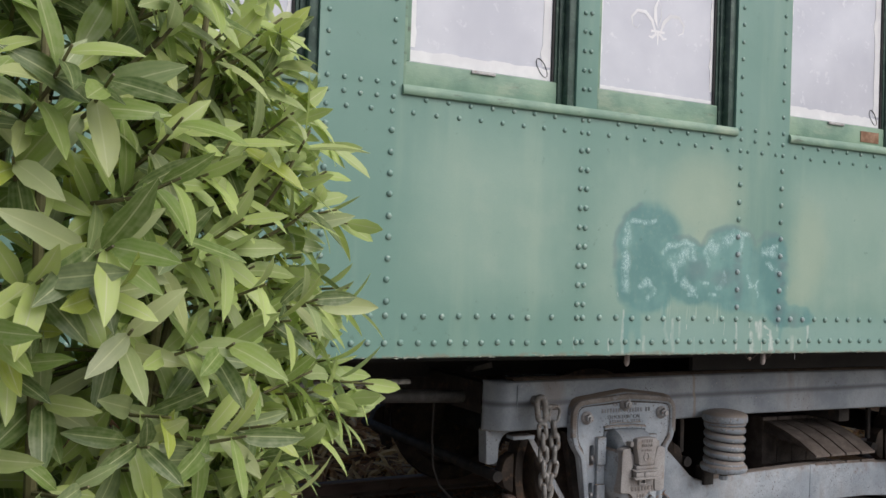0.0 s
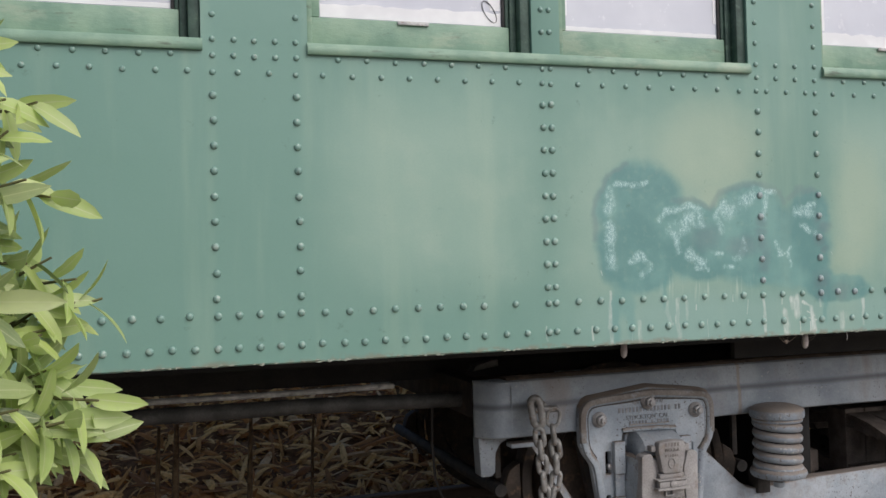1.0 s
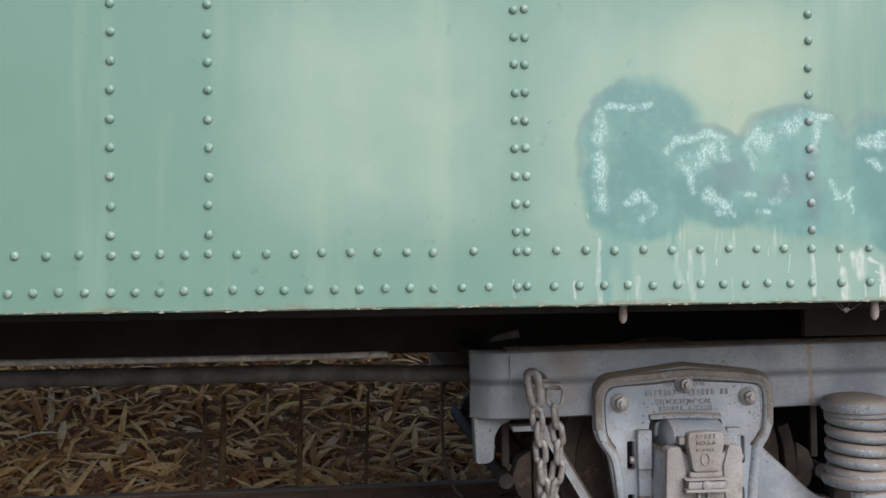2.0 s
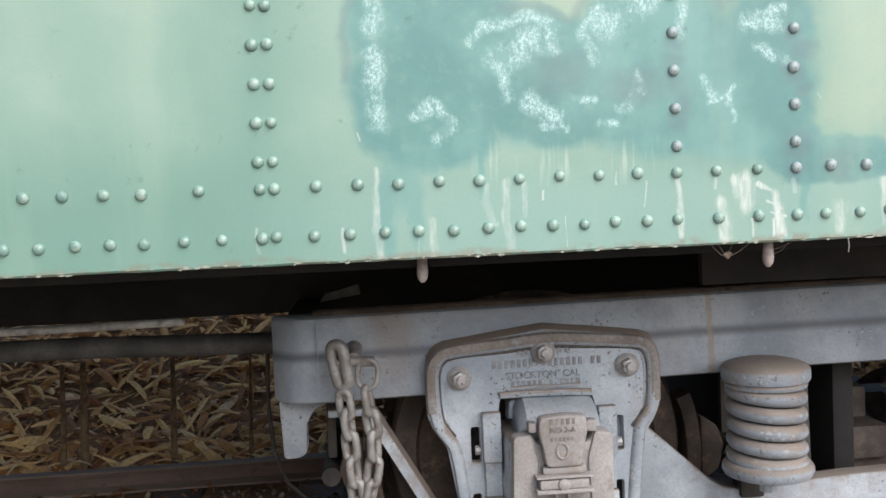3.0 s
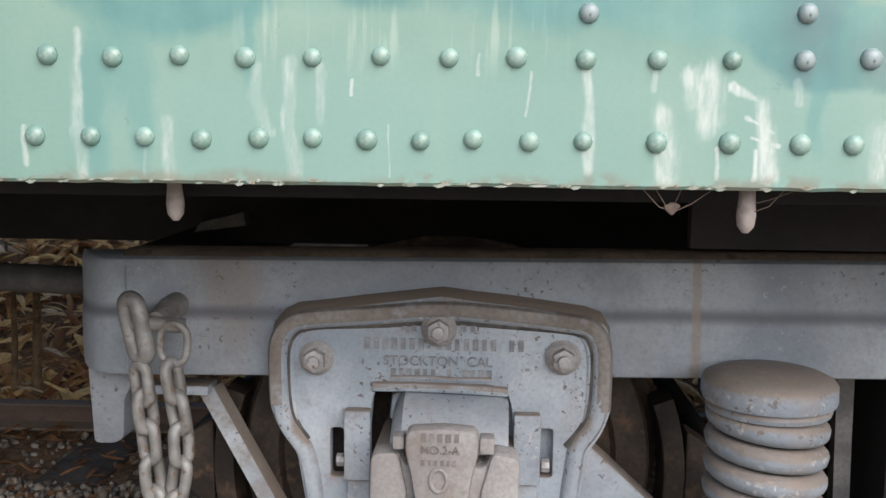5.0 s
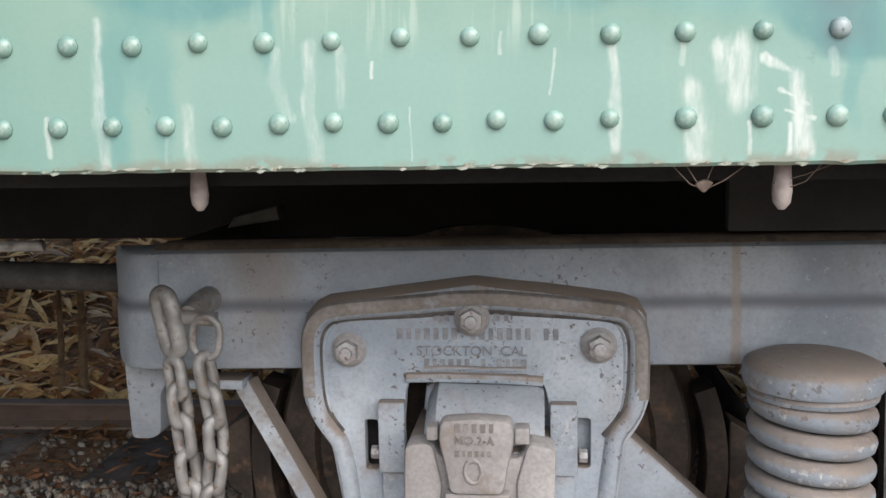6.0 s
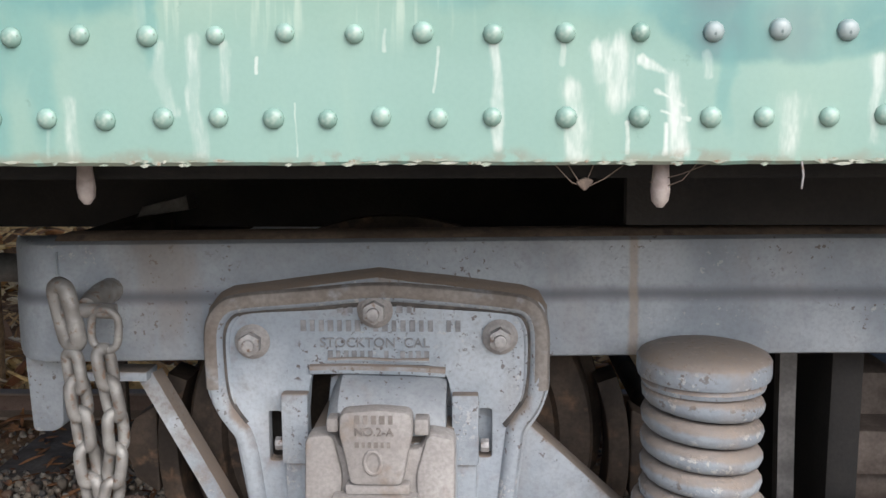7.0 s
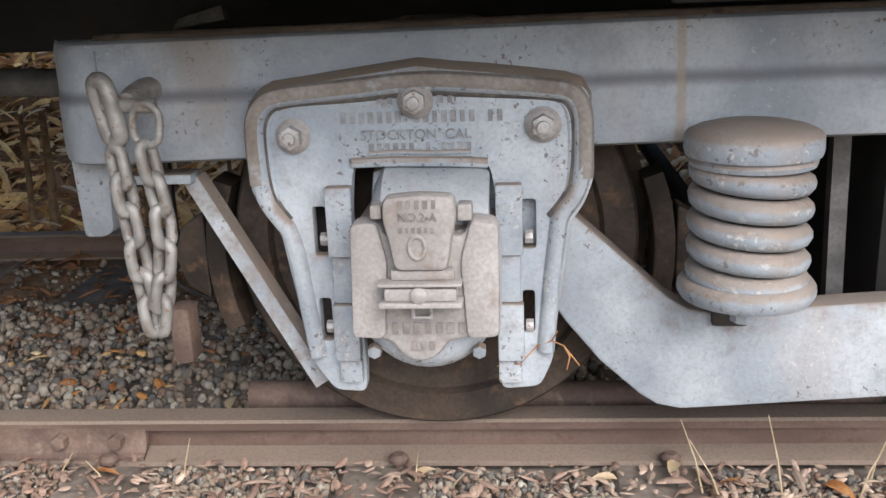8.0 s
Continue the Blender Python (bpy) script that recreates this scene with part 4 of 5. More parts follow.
bm = plate([(-.008, .368), (.026, .368), (.026, .392), (-.008, .392)], .296, .3075, [[(-.002, .373), (.020, .373), (.020, .387), (-.002, .387)]], .001)
part("latch_catch", bm, BOLT, truck)
bm = tube(B(), [(.008 + .0125 * math.cos(q), .2755, .490 + .0175 * math.sin(q)) for q in [math.tau * i / 20 for i in range(20)]], .0035, 8, True)
part("cast_ring", bm, DUSTY, truck)
part("lid_mark", cast_blocks("xxxxxxxx", .008, .350, .018, .3075, .0175), LIDLET, truck, smooth=False, kind="stuff")
part("lid_line", cast_blocks("xxx", .008, .320, .014, .3075, .014), LIDLET, truck, smooth=False, kind="stuff")
part("lid_mark", cast_blocks("xxxxx", .010, .556, .013, .2765, .0125), LIDLET, truck, smooth=False, kind="stuff")
letters("NO.2-A", .010, .537, .013, .2745, LIDLET, "lid_words", truck)
part("lid_line", cast_blocks("xxxxxx", .008, .517, .008, .2765, .0095), LIDLET, truck, smooth=False, kind="stuff")
bm = lathe(B(), [(.062, -.034), (.094, -.028), (.112, -.012), (.122, .012), (.124, .05), (.124, .14)], (.006, .412, .372), "y", 36)
bmesh.ops.scale(bm, vec=(1, 1, 1.08), space=Matrix.Translation((-.006, 0, -.375)), verts=bm.verts[:])
part("oil_cellar", bm, GREY, truck, "rounded grey oil cellar below the lid")
for sx in (-1, 1):
    part("cellar_bolt", cyl(B(), (.006 + sx * .088, .405, .284), (.006 + sx * .088, .384, .282), .012, 6, bevel=.002), SHELF, truck)
SHIFT = Matrix.Translation((.003, .048, .004)) @ Matrix.Translation((.179, 0, .885)) @ Matrix.Diagonal((1.03, 1, 1.03, 1)) @ Matrix.Translation((-.179, 0, -.885))
for ob in list(bpy.data.objects):
    if ob.parent == truck and ob.name.split(".")[0] in LID_NAMES:
        ob.data.transform(ob.matrix_basis.inverted() @ SHIFT @ ob.matrix_basis)
hood = run([(.64, .590), (.53, .590), (.485, .584), (.445, .572), (.415, .553), (.398, .53), (.392, .49), (.64, .49)], -.080, .114, xs=[-.080, -.072, -.060, .100, .110, .114])
for v in hood.verts:  # its shoulders slope down at both ends
    e = min(v.co.x + .080, .114 - v.co.x)
    if v.co.z > .5 and e < .02:
        v.co.z -= (.034 if v.co.x < 0 else .016) * (1 - e / .02)
both("box_hood", hood, CLEAN, "smooth blue-grey hood of the journal box")

# guides bolted in the jaws
for sx, s in ((-1, "l"), (1, "r")):
    c = .003
    for z0, z1, d in ((.43, .552, .012), (.345, .4295, .004), (.24, .3445, .012), (.195, .2395, .002)):
        a, b = sorted((c + sx * .120, c + sx * (.165 - .004 * (d < .01))))
        part("jaw_guide", box(B(), a, b, .458 - d, .4715, z0, z1, .005), FLAKY, truck)
    for z in (.455, .295):
        x = c + sx * .168
        part("guide_bolt", cyl(B(), (x, .478, z), (x + sx * .014, .478, z), .012, 8, bevel=.002), BOLT, truck)

# equaliser bar
eq = [(-.10, .50), (-.095, .548), (-.07, .562), (.10, .562), (.17, .535), (.26, .459), (.35, .373), (.425, .30), (.46, .278), (.50, .270), (.80, .29), (CX, .297),
      (CX, .10), (.826, .098), (.50, .074), (.452, .071), (.41, .080), (.378, .101), (.304, .172), (.241, .253), (.13, .43), (.10, .49)]
eq = [(.179 + .9715 * (x - .179), .885 + .9715 * (z + .021 + .046 * (.268 - z) - .885)) if x < CX else (x, .03 + .97 * (z + .021)) for x, z in eq]
both("equaliser", plate(eq, .502, .554, (), .008), EQUAL, "drop-shaped grey equaliser bar")
SX, SY = .520, .395


def coil(radius, wire, turns, z0, z1, start, n=22):
    k = int(turns * n)
    pts = []
    for i in range(k + 1):
        q = start - math.tau * turns * i / k
        pts.append((SX + radius * math.cos(q), SY + radius * math.sin(q), z0 + (z1 - z0) * min(max((turns * i / k - .35) / (turns - .7), 0), 1)))
    return tube(B(), pts, wire, 12)


both("coil_spring", coil(.0765, .0190, 5.0, .409, .583, .6), COIL, "heavy grey coil spring")
both("inner_coil", coil(.041, .010, 6, .40, .585, 0, 14), IRON)
both("spring_cap", lathe(B(), [(.070, .588), (.094, .590), (.0965, .597), (.094, .603), (.101, .606), (.1035, .613), (.1030, .634), (.099, .641), (.084, .648), (.060, .654), (.04, .657), (.02, .658)], (SX, SY, 0)), CAP, "round flaking spring cap with brown dust")
both("spring_seat", lathe(B(), [(.06, .374), (.088, .372), (.101, .377), (.107, .388), (.106, .400), (.100, .408), (.090, .411), (.082, .402), (.05, .400)], (SX, SY, 0), close=True), COIL, "round flanged spring seat")
both("seat_stud", lathe(B(), [(.013, .376), (.013, .354), (.021, .352), (.0215, .334), (.013, .330), (.008, .330)], (SX, SY, 0), n=8), GREY)
both("seat_saddle", box(B(), SX - .030, SX + .030, .488, .552, .286, .3715, .006), IRON)

# bolster springs: four elliptic packs side by side across the truck
for i in range(4):
    x = 1.245 + .113 * i
    for k in range(5):
        s = 1 - .13 * k
        ys = [.92 - .42 * s + .84 * s * j / 8 for j in range(9)]
        for up in (1, -1):
            prof = [(y, .36 + up * (.02 + .125 * (1 - ((y - .92) / .42) ** 2)) - up * .0125 * k) for y in ys]
            poly = prof + [(y, z - .0105) for y, z in reversed(prof)]
            part("spring_leaf", run(poly, x, x + .10), LEAFSPRING, truck)
    part("spring_band", box(B(), x - .004, x + .104, .86, .98, .20, .52, .006), LEAFSPRING, truck)
part("spring_plank", box(B(), 1.2, 1.75, .55, 2.3, .17, .199, .004), IRON, truck)

# wheels and axle
wp = [(.05, -.05), (.11, -.05), (.115, -.035), (.16, -.028), (.24, -.005), (.335, -.018), (.345, -.03), (.405, -.032), (.412, -.024), (.418, .06), (.424, .066), (.442, .075), (.445, .088), (.436, .098), (.35, .098), (.335, .05), (.16, .06), (.115, .09), (.05, .09)]
for x in (0, 2 * CX):
    for y, f in ((.663, 1), (2.21, -1)):
        bm = lathe(B(), [(r * .922, f * h) for r, h in wp], (x, y, .409), "y", 64)
        part("wheel", bm, WHEEL, truck, "brown dusty cast wheel")
    part("axle", cyl(B(), (x, .5, .409), (x, 2.37, .409), .065, 24), IRON, truck)
    for f in (-1, 1):
        for y in (.70, 2.17):
            q0 = math.pi if f < 0 else 0
            arc = [q0 + f * .0 + (t - .5) * .7 for t in [j / 8 for j in range(9)]]
            poly = [(x + .412 * math.cos(q), .37 + .412 * math.sin(q)) for q in arc] + [(x + .452 * math.cos(q), .37 + .452 * math.sin(q)) for q in reversed(arc)]
            part("brake_shoe", plate(poly, y - .04, y + .045, (), .004), WHEEL, truck)
            part("brake_head", plate(rounded([(x + f * .454, .28), (x + f * .454, .46), (x + f * .50, .43), (x + f * .52, .37), (x + f * .50, .31)], .01), y - .03, y + .03, (), .004), WHEEL, truck)
    for f in (-1, 1):
        part("brake_beam", cyl(B(), (x + f * .54, .66, .36), (x + f * .54, 2.2, .36), .025, 12), IRON, truck)
        part("brake_hanger", box(B(), x + f * .535 - .012, x + f * .535 + .012, .70, .72, .40, .70, .004), IRON, truck)

# brace rod from beam to pedestal foot, with its cleat
bm = B()
a, b = Vector((-.43, .585, .545)), Vector((-.205, .545, .16))
tube(bm, [a, a.lerp(b, .5), b], .024, 4, flat=.5)
both("brace_rod", bm, GREY, "flat grey diagonal brace")
both("brace_cleat", box(B(), -.535, -.425, .55, .61, .540, .558, .004), GREY)
both("truss_plate", plate([(-.26, .56), (-.14, .56), (-.14, .20), (-.18, .17)], .56, .60, (), .003), IRON)

# safety chain on its eye bolt
chain = thing("safety_chain", "rusty grey iron safety chain hanging from the truck beam", "chain")


def link(c, along, across, length=.072, width=.043, r=.0080):
    c, u, v = Vector(c), Vector(along).normalized(), Vector(across)
    v = (v - u * v.dot(u)).normalized()
    hl, hw = length / 2 - r, width / 2 - r
    pts = []
    for i in range(28):
        q = math.tau * i / 28
        cx, sx = math.cos(q), math.sin(q)
        pts.append(c + v * hw * cx + u * ((hl - hw) * (1 if sx >= 0 else -1) * min(1, abs(sx) * 3) + hw * sx))
    return tube(B(), pts, r, 12, True)


bm = tube(B(), [(-.462, .512, .716), (-.462, .47, .716), (-.462, .43, .714), (-.462, .405, .708)], [.022, .021, .017, .015], 12)
tube(bm, [(-.415, .405, .700), (-.44, .402, .702), (-.47, .402, .703), (-.500, .404, .701)], .0125, 10)
part("eye_bolt", bm, CHAIN, chain, "bent rusty eye bolt")
part("shackle", link((-.494, .400, .695), (.16, .05, -1), (1, -.55, 0), .128, .060, .0135), CHAIN, chain, "heavy hooked shackle")
part("shackle", link((-.431, .396, .672), (-.12, .1, -1), (1, -.12, 0), .082, .060, .0065), CHAIN, chain, "thin round ring")
rng = random.Random(5)


def strand(pts, n, first):
    """Links along a bent line; every second one is turned edge on."""
    pts = [Vector(p) for p in pts]
    for i in range(n):
        u = i / (n - 1) * (len(pts) - 1)
        j = min(int(u), len(pts) - 2)
        p, al = pts[j].lerp(pts[j + 1], u - j), pts[j + 1] - pts[j]
        ac = (1, -.55, 0) if (i + first) % 2 == 0 else (.5, 1, 0)
        part("chain_link", link(p, al, (ac[0] + rng.uniform(-.15, .15), ac[1], 0), .083, .049, .0098), CHAIN, chain)


strand([(-.486, .398, .603), (-.479, .398, .526), (-.472, .400, .423), (-.464, .402, .345)], 6, 0)
strand([(-.433, .394, .610), (-.424, .396, .545), (-.423, .398, .474), (-.437, .400, .396), (-.448, .402, .345)], 6, 1)

part("brake_rod", cyl(B(), (-.44, .815, .0), (.9, .815, .0), .036, 16, bevel=.003), RUST, truck, "rusty round rod low behind the wheel")
part("brake_clevis", box(B(), -.52, -.478, .60, .66, .17, .285, .012), RUST, truck, "rusty brake clevis")
# plain stack of brown blocks in the truck's middle
for i, (x0, x1, y0, y1, z0, z1) in enumerate(((.93, 1.14, .95, 1.5, .12, .24), (.96, 1.12, .9, 1.45, .2405, .34), (.94, 1.1, 1.0, 1.5, .3405, .44))):
    part("spring_saddle", box(B(), x0, x1, y0, y1, z0, z1, .012), LEAFSPRING, truck)
part("lip_wire", tube(B(), [(.525, -.001, .96), (.527, -.002, .945), (.526, -.001, .930)], .0012, 6), BOLT, coach, "short wire end under the lip")

# small pieces belong to the casting that carries them
CARRIED = {"pedestal": ("pedestal_rim", "arch_shelf", "arch_dust", "rim_grime", "inner_rim", "jaw_lip", "washer", "bolt", "maker_mark", "maker_line", "cast_words", "jaw_guide", "guide_bolt"),
           "journal_box": (*LID_NAMES, "oil_cellar", "cellar_bolt", "box_hood"),
           "wheel_piece": ("seam_strip", "beam_dust", "end_bracket")}
bases = {ob.name.split(".")[0]: [] for ob in truck.children}
for ob in truck.children:
    bases[ob.name.split(".")[0]].append(ob)
for base, names in CARRIED.items():
    for name in names:
        for ob in bases.get(name, ()):
            far = ob.data.vertices[0].co.x > CX
            ob.parent = next((b for b in bases[base] if (b.data.vertices[0].co.x > CX) == far), bases[base][0])

# ---- cobwebs under the lip ----
WEB = speckled("dusty_cobweb", (0.10, 0.075, 0.06), (0.17, 0.13, 0.10), 40, 0.9)
web = thing("cobweb", "dusty brown cobweb hanging below the coach lip", "cobweb")
for pts in ([(.255, .018, .957), (.275, .02, .936), (.292, .022, .930), (.312, .02, .940), (.335, .018, .957)], [(.27, .018, .957), (.285, .02, .934)], [(.30, .02, .957), (.29, .022, .932)], [(.365, .03, .935), (.40, .025, .945), (.43, .018, .958)], [(.37, .03, .925), (.40, .022, .938), (.415, .018, .957)]):
    part("strand", tube(B(), pts, .0007, 5), WEB, web)
part("clump", plate(rounded([(.279, .936), (.29, .925), (.301, .938), (.29, .942)], .004), .018, .024, (), .002), WEB, web)

# flaking paint along the coach's lower lip
FLAKE = speckled("pale_paint_flake", (0.22, 0.27, 0.21), (0.42, 0.43, 0.36), 60, 0.7, c=(0.25, 0.17, 0.11))
fr = random.Random(9)
V, F = [], []
for _ in range(170):
    x, w, h = fr.uniform(-1.9, 1.3), fr.uniform(.003, .013), fr.uniform(.0005, .003)
    y, z, b = fr.uniform(-.0022, -.0008), Z0 + fr.uniform(.0005, .006), len(V)
    V += [(x - w, y, z), (x - .2 * w, y - .001, z - h), (x + .5 * w, y, z - h * .6), (x + w, y + .0004, z + .001), (x, y - .0008, z + .002)]
    F += [(b, b + 1, b + 4), (b + 1, b + 2, b + 4), (b + 2, b + 3, b + 4)]
soup("paint_flake_edge", V, F, FLAKE, coach, "flaking pale paint along the lip", "stuff")

# ---- bush ----
def leaf_paint(name, sunlit):
    m = Mat(name, 0.36, 0.0, 0.5)
    r = m.rand()
    r2 = m.math("FRACT", m.math("ADD", m.math("MULTIPLY", r, 7.31), m.math("MULTIPLY", m.island(), 3.7)))
    a = m.mix(m.ramp(r2, 0.1, 0.95), (0.21, 0.33, 0.065), (0.58, 0.69, 0.21))
    a = m.mix(m.ramp(r2, 0.80, 0.9, 0, 0.9), a, (0.42, 0.50, 0.06))
    a = m.mix(m.ramp(r2, 0.30, 0.15, 0, 0.8), a, (0.075, 0.12, 0.035))
    a = m.mix(m.ramp(m.math("FRACT", m.math("MULTIPLY", r2, 5.3)), 0.82, 0.92, 0, 0.6), a, (0.58, 0.62, 0.37))
    a = m.mix(m.ramp(m.math("FRACT", m.math("MULTIPLY", r2, 9.1)), 0.80, 0.86, 0, 0.6), a, (0.30, 0.37, 0.20))
    # paler copy with the right flank's brightness put into the leaf colour
    if sunlit:
        a = m.mix(0.5, a, (0.60, 0.73, 0.26))
    n = m.noise(60, 4)
    a = m.mix(m.ramp(n, 0.4, 0.75, 0, 0.3), a, (0.50, 0.54, 0.30))
    u = m.t.nodes.new("ShaderNodeUVMap")
    mid = m.math("ABSOLUTE", m.math("SUBTRACT", m.xyz(u.outputs[0])[0], 0.5))
    a = m.mix(m.ramp(mid, 0.05, 0.015, 0, 0.7), a, (0.62, 0.66, 0.36))
    vein = m.t.nodes.new("ShaderNodeTexWave")
    vein.inputs["Scale"].default_value, vein.inputs["Distortion"].default_value = 3.2, 1.0
    skew = m.vec("ADD", m.vec("MULTIPLY", u.outputs[0], (0, 1, 0)), m.vec("MULTIPLY", m.mix(1.0, (0, 0, 0), mid), (-0.5, -0.5, 0)))
    m.t.links.new(skew, vein.inputs["Vector"])
    a = m.mix(m.math("MULTIPLY", vein.outputs["Fac"], 0.14), a, (0.55, 0.6, 0.3))
    m.bump(m.noise(90, 3, shift=2), 0.001, 0.3)
    m.done(a)
    tr = m.node("ShaderNodeBsdfTranslucent")
    m.t.links.new(a, tr.inputs[0])
    mx = m.node("ShaderNodeMixShader")
    mx.inputs[0].default_value = 0.38
    m.t.links.new(m.b.outputs[0], mx.inputs[1])
    m.t.links.new(tr.outputs[0], mx.inputs[2])
    m.t.links.new(mx.outputs[0], m.t.nodes["Material Output"].inputs[0])
    return m.m


LEAF, SUNLIT = leaf_paint("laurel_leaf", False), leaf_paint("sunlit_laurel_leaf", True)
TWIG = speckled("green_brown_twig", (0.10, 0.09, 0.045), (0.20, 0.19, 0.08), 30, 0.7)


def leaf_shape(length, width, curl, fold, rng):
    rows = 6
    v, f = [], []
    for i in range(rows + 1):
        u = i / rows
        w = width / 2 * (math.sin(math.pi * min(1, .05 + .95 * u) ** 1.02) ** .62 if 0 < u < 1 else .05)
        x = length * u
        z = -curl * length * u * u
        k = 1 + .12 * rng.uniform(-1, 1)
        v += [(x, -w * k, z + fold * w), (x, 0, z), (x, w / k, z + fold * w)]
    for i in range(rows):
        a = 3 * i
        f += [(a, a + 3, a + 4, a + 1), (a + 1, a + 4, a + 5, a + 2)]
    return v, f


def leaf_uv(me):
    uv = me.uv_layers.new(name="UVMap")
    for loop in me.loops:
        i = loop.vertex_index % 21
        uv.data[loop.index].uv = ((i % 3) / 2, (i // 3) / 6)


def shrub():
    bush = thing("laurel_bush", "dense light green laurel bush with pointed glossy leaves", "bush", at=(-2.62, -1.2, GROUND))
    rng = random.Random(11)
    shapes = [leaf_shape(rng.uniform(.085, .135), rng.uniform(.029, .043), rng.uniform(.0, .35), rng.uniform(.1, .45), rng) for _ in range(7)]
    meshes = []
    for v, f, mat in [(v, f, LEAF) for v, f in shapes] + [(v, f, SUNLIT) for v, f in shapes]:
        me = bpy.data.meshes.new("leaf")
        me.from_pydata(v, [], f)
        for p in me.polygons:
            p.use_smooth = True
        me.materials.append(mat)
        leaf_uv(me)
        meshes.append(me)
    C = Vector((-2.66, -1.16, 1.2))
    whorls = []
    for i in range(640):
        q, h = rng.uniform(0, math.tau), rng.uniform(-1, 1)
        s = math.sqrt(1 - h * h)
        d = Vector((s * math.cos(q), s * math.sin(q), h))
        depth = rng.choice((1, 1, 1, .93, .86, .75, .6)) * rng.uniform(.93, 1.05)
        lump = 1 + .13 * noise.noise(d * 2.1 + Vector((3, 1, 2)))
        p = C + Vector((d.x * .60, d.y * .48, d.z * .98)) * depth * lump
        axis = (d + Vector((rng.uniform(-.4, .4), rng.uniform(-.9, .1), rng.uniform(0, .7)))).normalized()
        # leaves facing right mostly take the brightened colour
        whorls.append((p, axis, rng.randint(6, 10), rng.uniform(.7, 1.15), d.x > .55 and rng.random() < .6))
    # sprigs that stand out from the crown's flank, with gaps between them
    for z, x, k in ((.84, -2.10, 6), (.92, -2.03, 8), (.98, -1.97, 8), (.95, -1.90, 7), (1.02, -1.905, 8), (1.06, -1.95, 8), (1.13, -1.99, 8), (1.17, -1.90, 7), (1.21, -1.94, 9), (1.27, -1.98, 8), (1.36, -1.955, 6), (1.44, -2.03, 9), (1.50, -1.99, 7), (1.56, -2.05, 9), (1.62, -2.08, 10), (1.72, -2.12, 10), (1.82, -2.16, 10), (1.92, -2.20, 9)):
        y = -1.08 + rng.uniform(-.10, .06)
        for i in range(k):
            u = i / k
            p = Vector((x - .30 * u, y - .10 * u + rng.uniform(-.1, .1) * u, z + rng.uniform(-.045, .045) * (.4 + u) - .03 * u))
            axis = Vector((.8 - .3 * u, rng.uniform(-.9, -.1), rng.uniform(-.15, .45))).normalized()
            whorls.append((p, axis, rng.randint(5, 8), rng.uniform(.75, 1.0), rng.random() < .92 - .4 * u))
    whorls.sort(key=lambda w: w[0].y - .6 * w[0].x)
    fixed = 0
    lots = {False: ([], []), True: ([], [])}
    bt = B()
    for p, axis, n, size, lit_flank in whorls:
        V, F = lots[lit_flank]
        side = axis.orthogonal().normalized()
        root = p - axis * rng.uniform(.12, .25)
        tube(bt, [tuple(root), tuple(root.lerp(p, .5) + Vector((0, 0, -.01))), tuple(p)], [.004, .0032, .0022], 5)
        for j in range(n):
            a = j * 2.4 + rng.uniform(-.3, .3)
            along = j / n
            out = Matrix.Rotation(a, 3, axis) @ side
            tilt = rng.uniform(.0, .6) + .75 * along
            x = (out * math.cos(tilt) + axis * math.sin(tilt) + Vector((.12, 0, -.28))).normalized()
            y = axis.cross(x).normalized()
            z = x.cross(y)
            m = Matrix((x, y, z)).transposed().to_4x4()
            m.translation = p - axis * .15 * (1 - along)
            m = m @ Matrix.Diagonal((size, size, size, 1))
            k = rng.randrange(7)
            if fixed < 300:
                ob = new("leaf", meshes[k + 7 * lit_flank])
                ob.parent = bush
                ob.matrix_world = m
                ob.matrix_parent_inverse = Matrix.Translation(-bush.location)
                fixed += 1
            else:
                b = len(V)
                V += [m @ Vector(c) for c in shapes[k][0]]
                F += [tuple(b + q for q in t) for t in shapes[k][1]]
    loc = Matrix.Translation(-bush.location)
    for lit_flank, (V, F) in lots.items():
        ob = soup("foliage", V, F, SUNLIT if lit_flank else LEAF, bush, "pale sunlit foliage" if lit_flank else "dense green foliage", "stuff", True)
        leaf_uv(ob.data)
        ob.matrix_parent_inverse = loc
    ob = part("twig_growth", bt, TWIG, bush, "thin green twigs", kind="stuff")
    ob.matrix_parent_inverse = loc
    for i in range(9):
        q = math.tau * i / 9
        tip = C + Vector((.42 * math.cos(q), .38 * math.sin(q), rng.uniform(.0, .75)))
        base = Vector((C.x + .06 * math.cos(q), C.y + .06 * math.sin(q), GROUND - .02))
        midp = base.lerp(tip, .5) + Vector((.05 * math.cos(q + 1), .05 * math.sin(q), 0))
        st = part("stem", tube(B(), [base, midp, tip], [.014, .010, .005], 8), TWIG, bush)
        st.matrix_parent_inverse = loc


shrub()

# ---- bank of dead leaves and stalks behind the track ----
def bank_z(x, y):
    rise = min(max((y - 2.4) / 2.1, 0), 1)
    return GROUND + .75 * rise * rise * (3 - 2 * rise) + .12 * rise * noise.noise((x * 1.5, y, 7))


def straw_paint():
    m = Mat("dead_straw", 0.75, 0.0, 0.25)
    r = m.island()
    col = m.mix(m.ramp(r, 0.0, 1.0), (0.44, 0.21, 0.07), (0.90, 0.64, 0.28))
    col = m.mix(m.ramp(m.math("FRACT", m.math("MULTIPLY", r, 13.7)), 0.84, 0.94, 0, 0.8), col, (0.80, 0.66, 0.42))
    col = m.mix(m.ramp(m.math("FRACT", m.math("MULTIPLY", r, 29.1)), 0.78, 0.9, 0, 0.8), col, (0.20, 0.07, 0.03))
    col = m.mix(m.ramp(m.noise(50, 3), 0.45, 0.7, 0, 0.35), col, (0.18, 0.09, 0.04))
    return m.done(col)


STRAW = straw_paint()


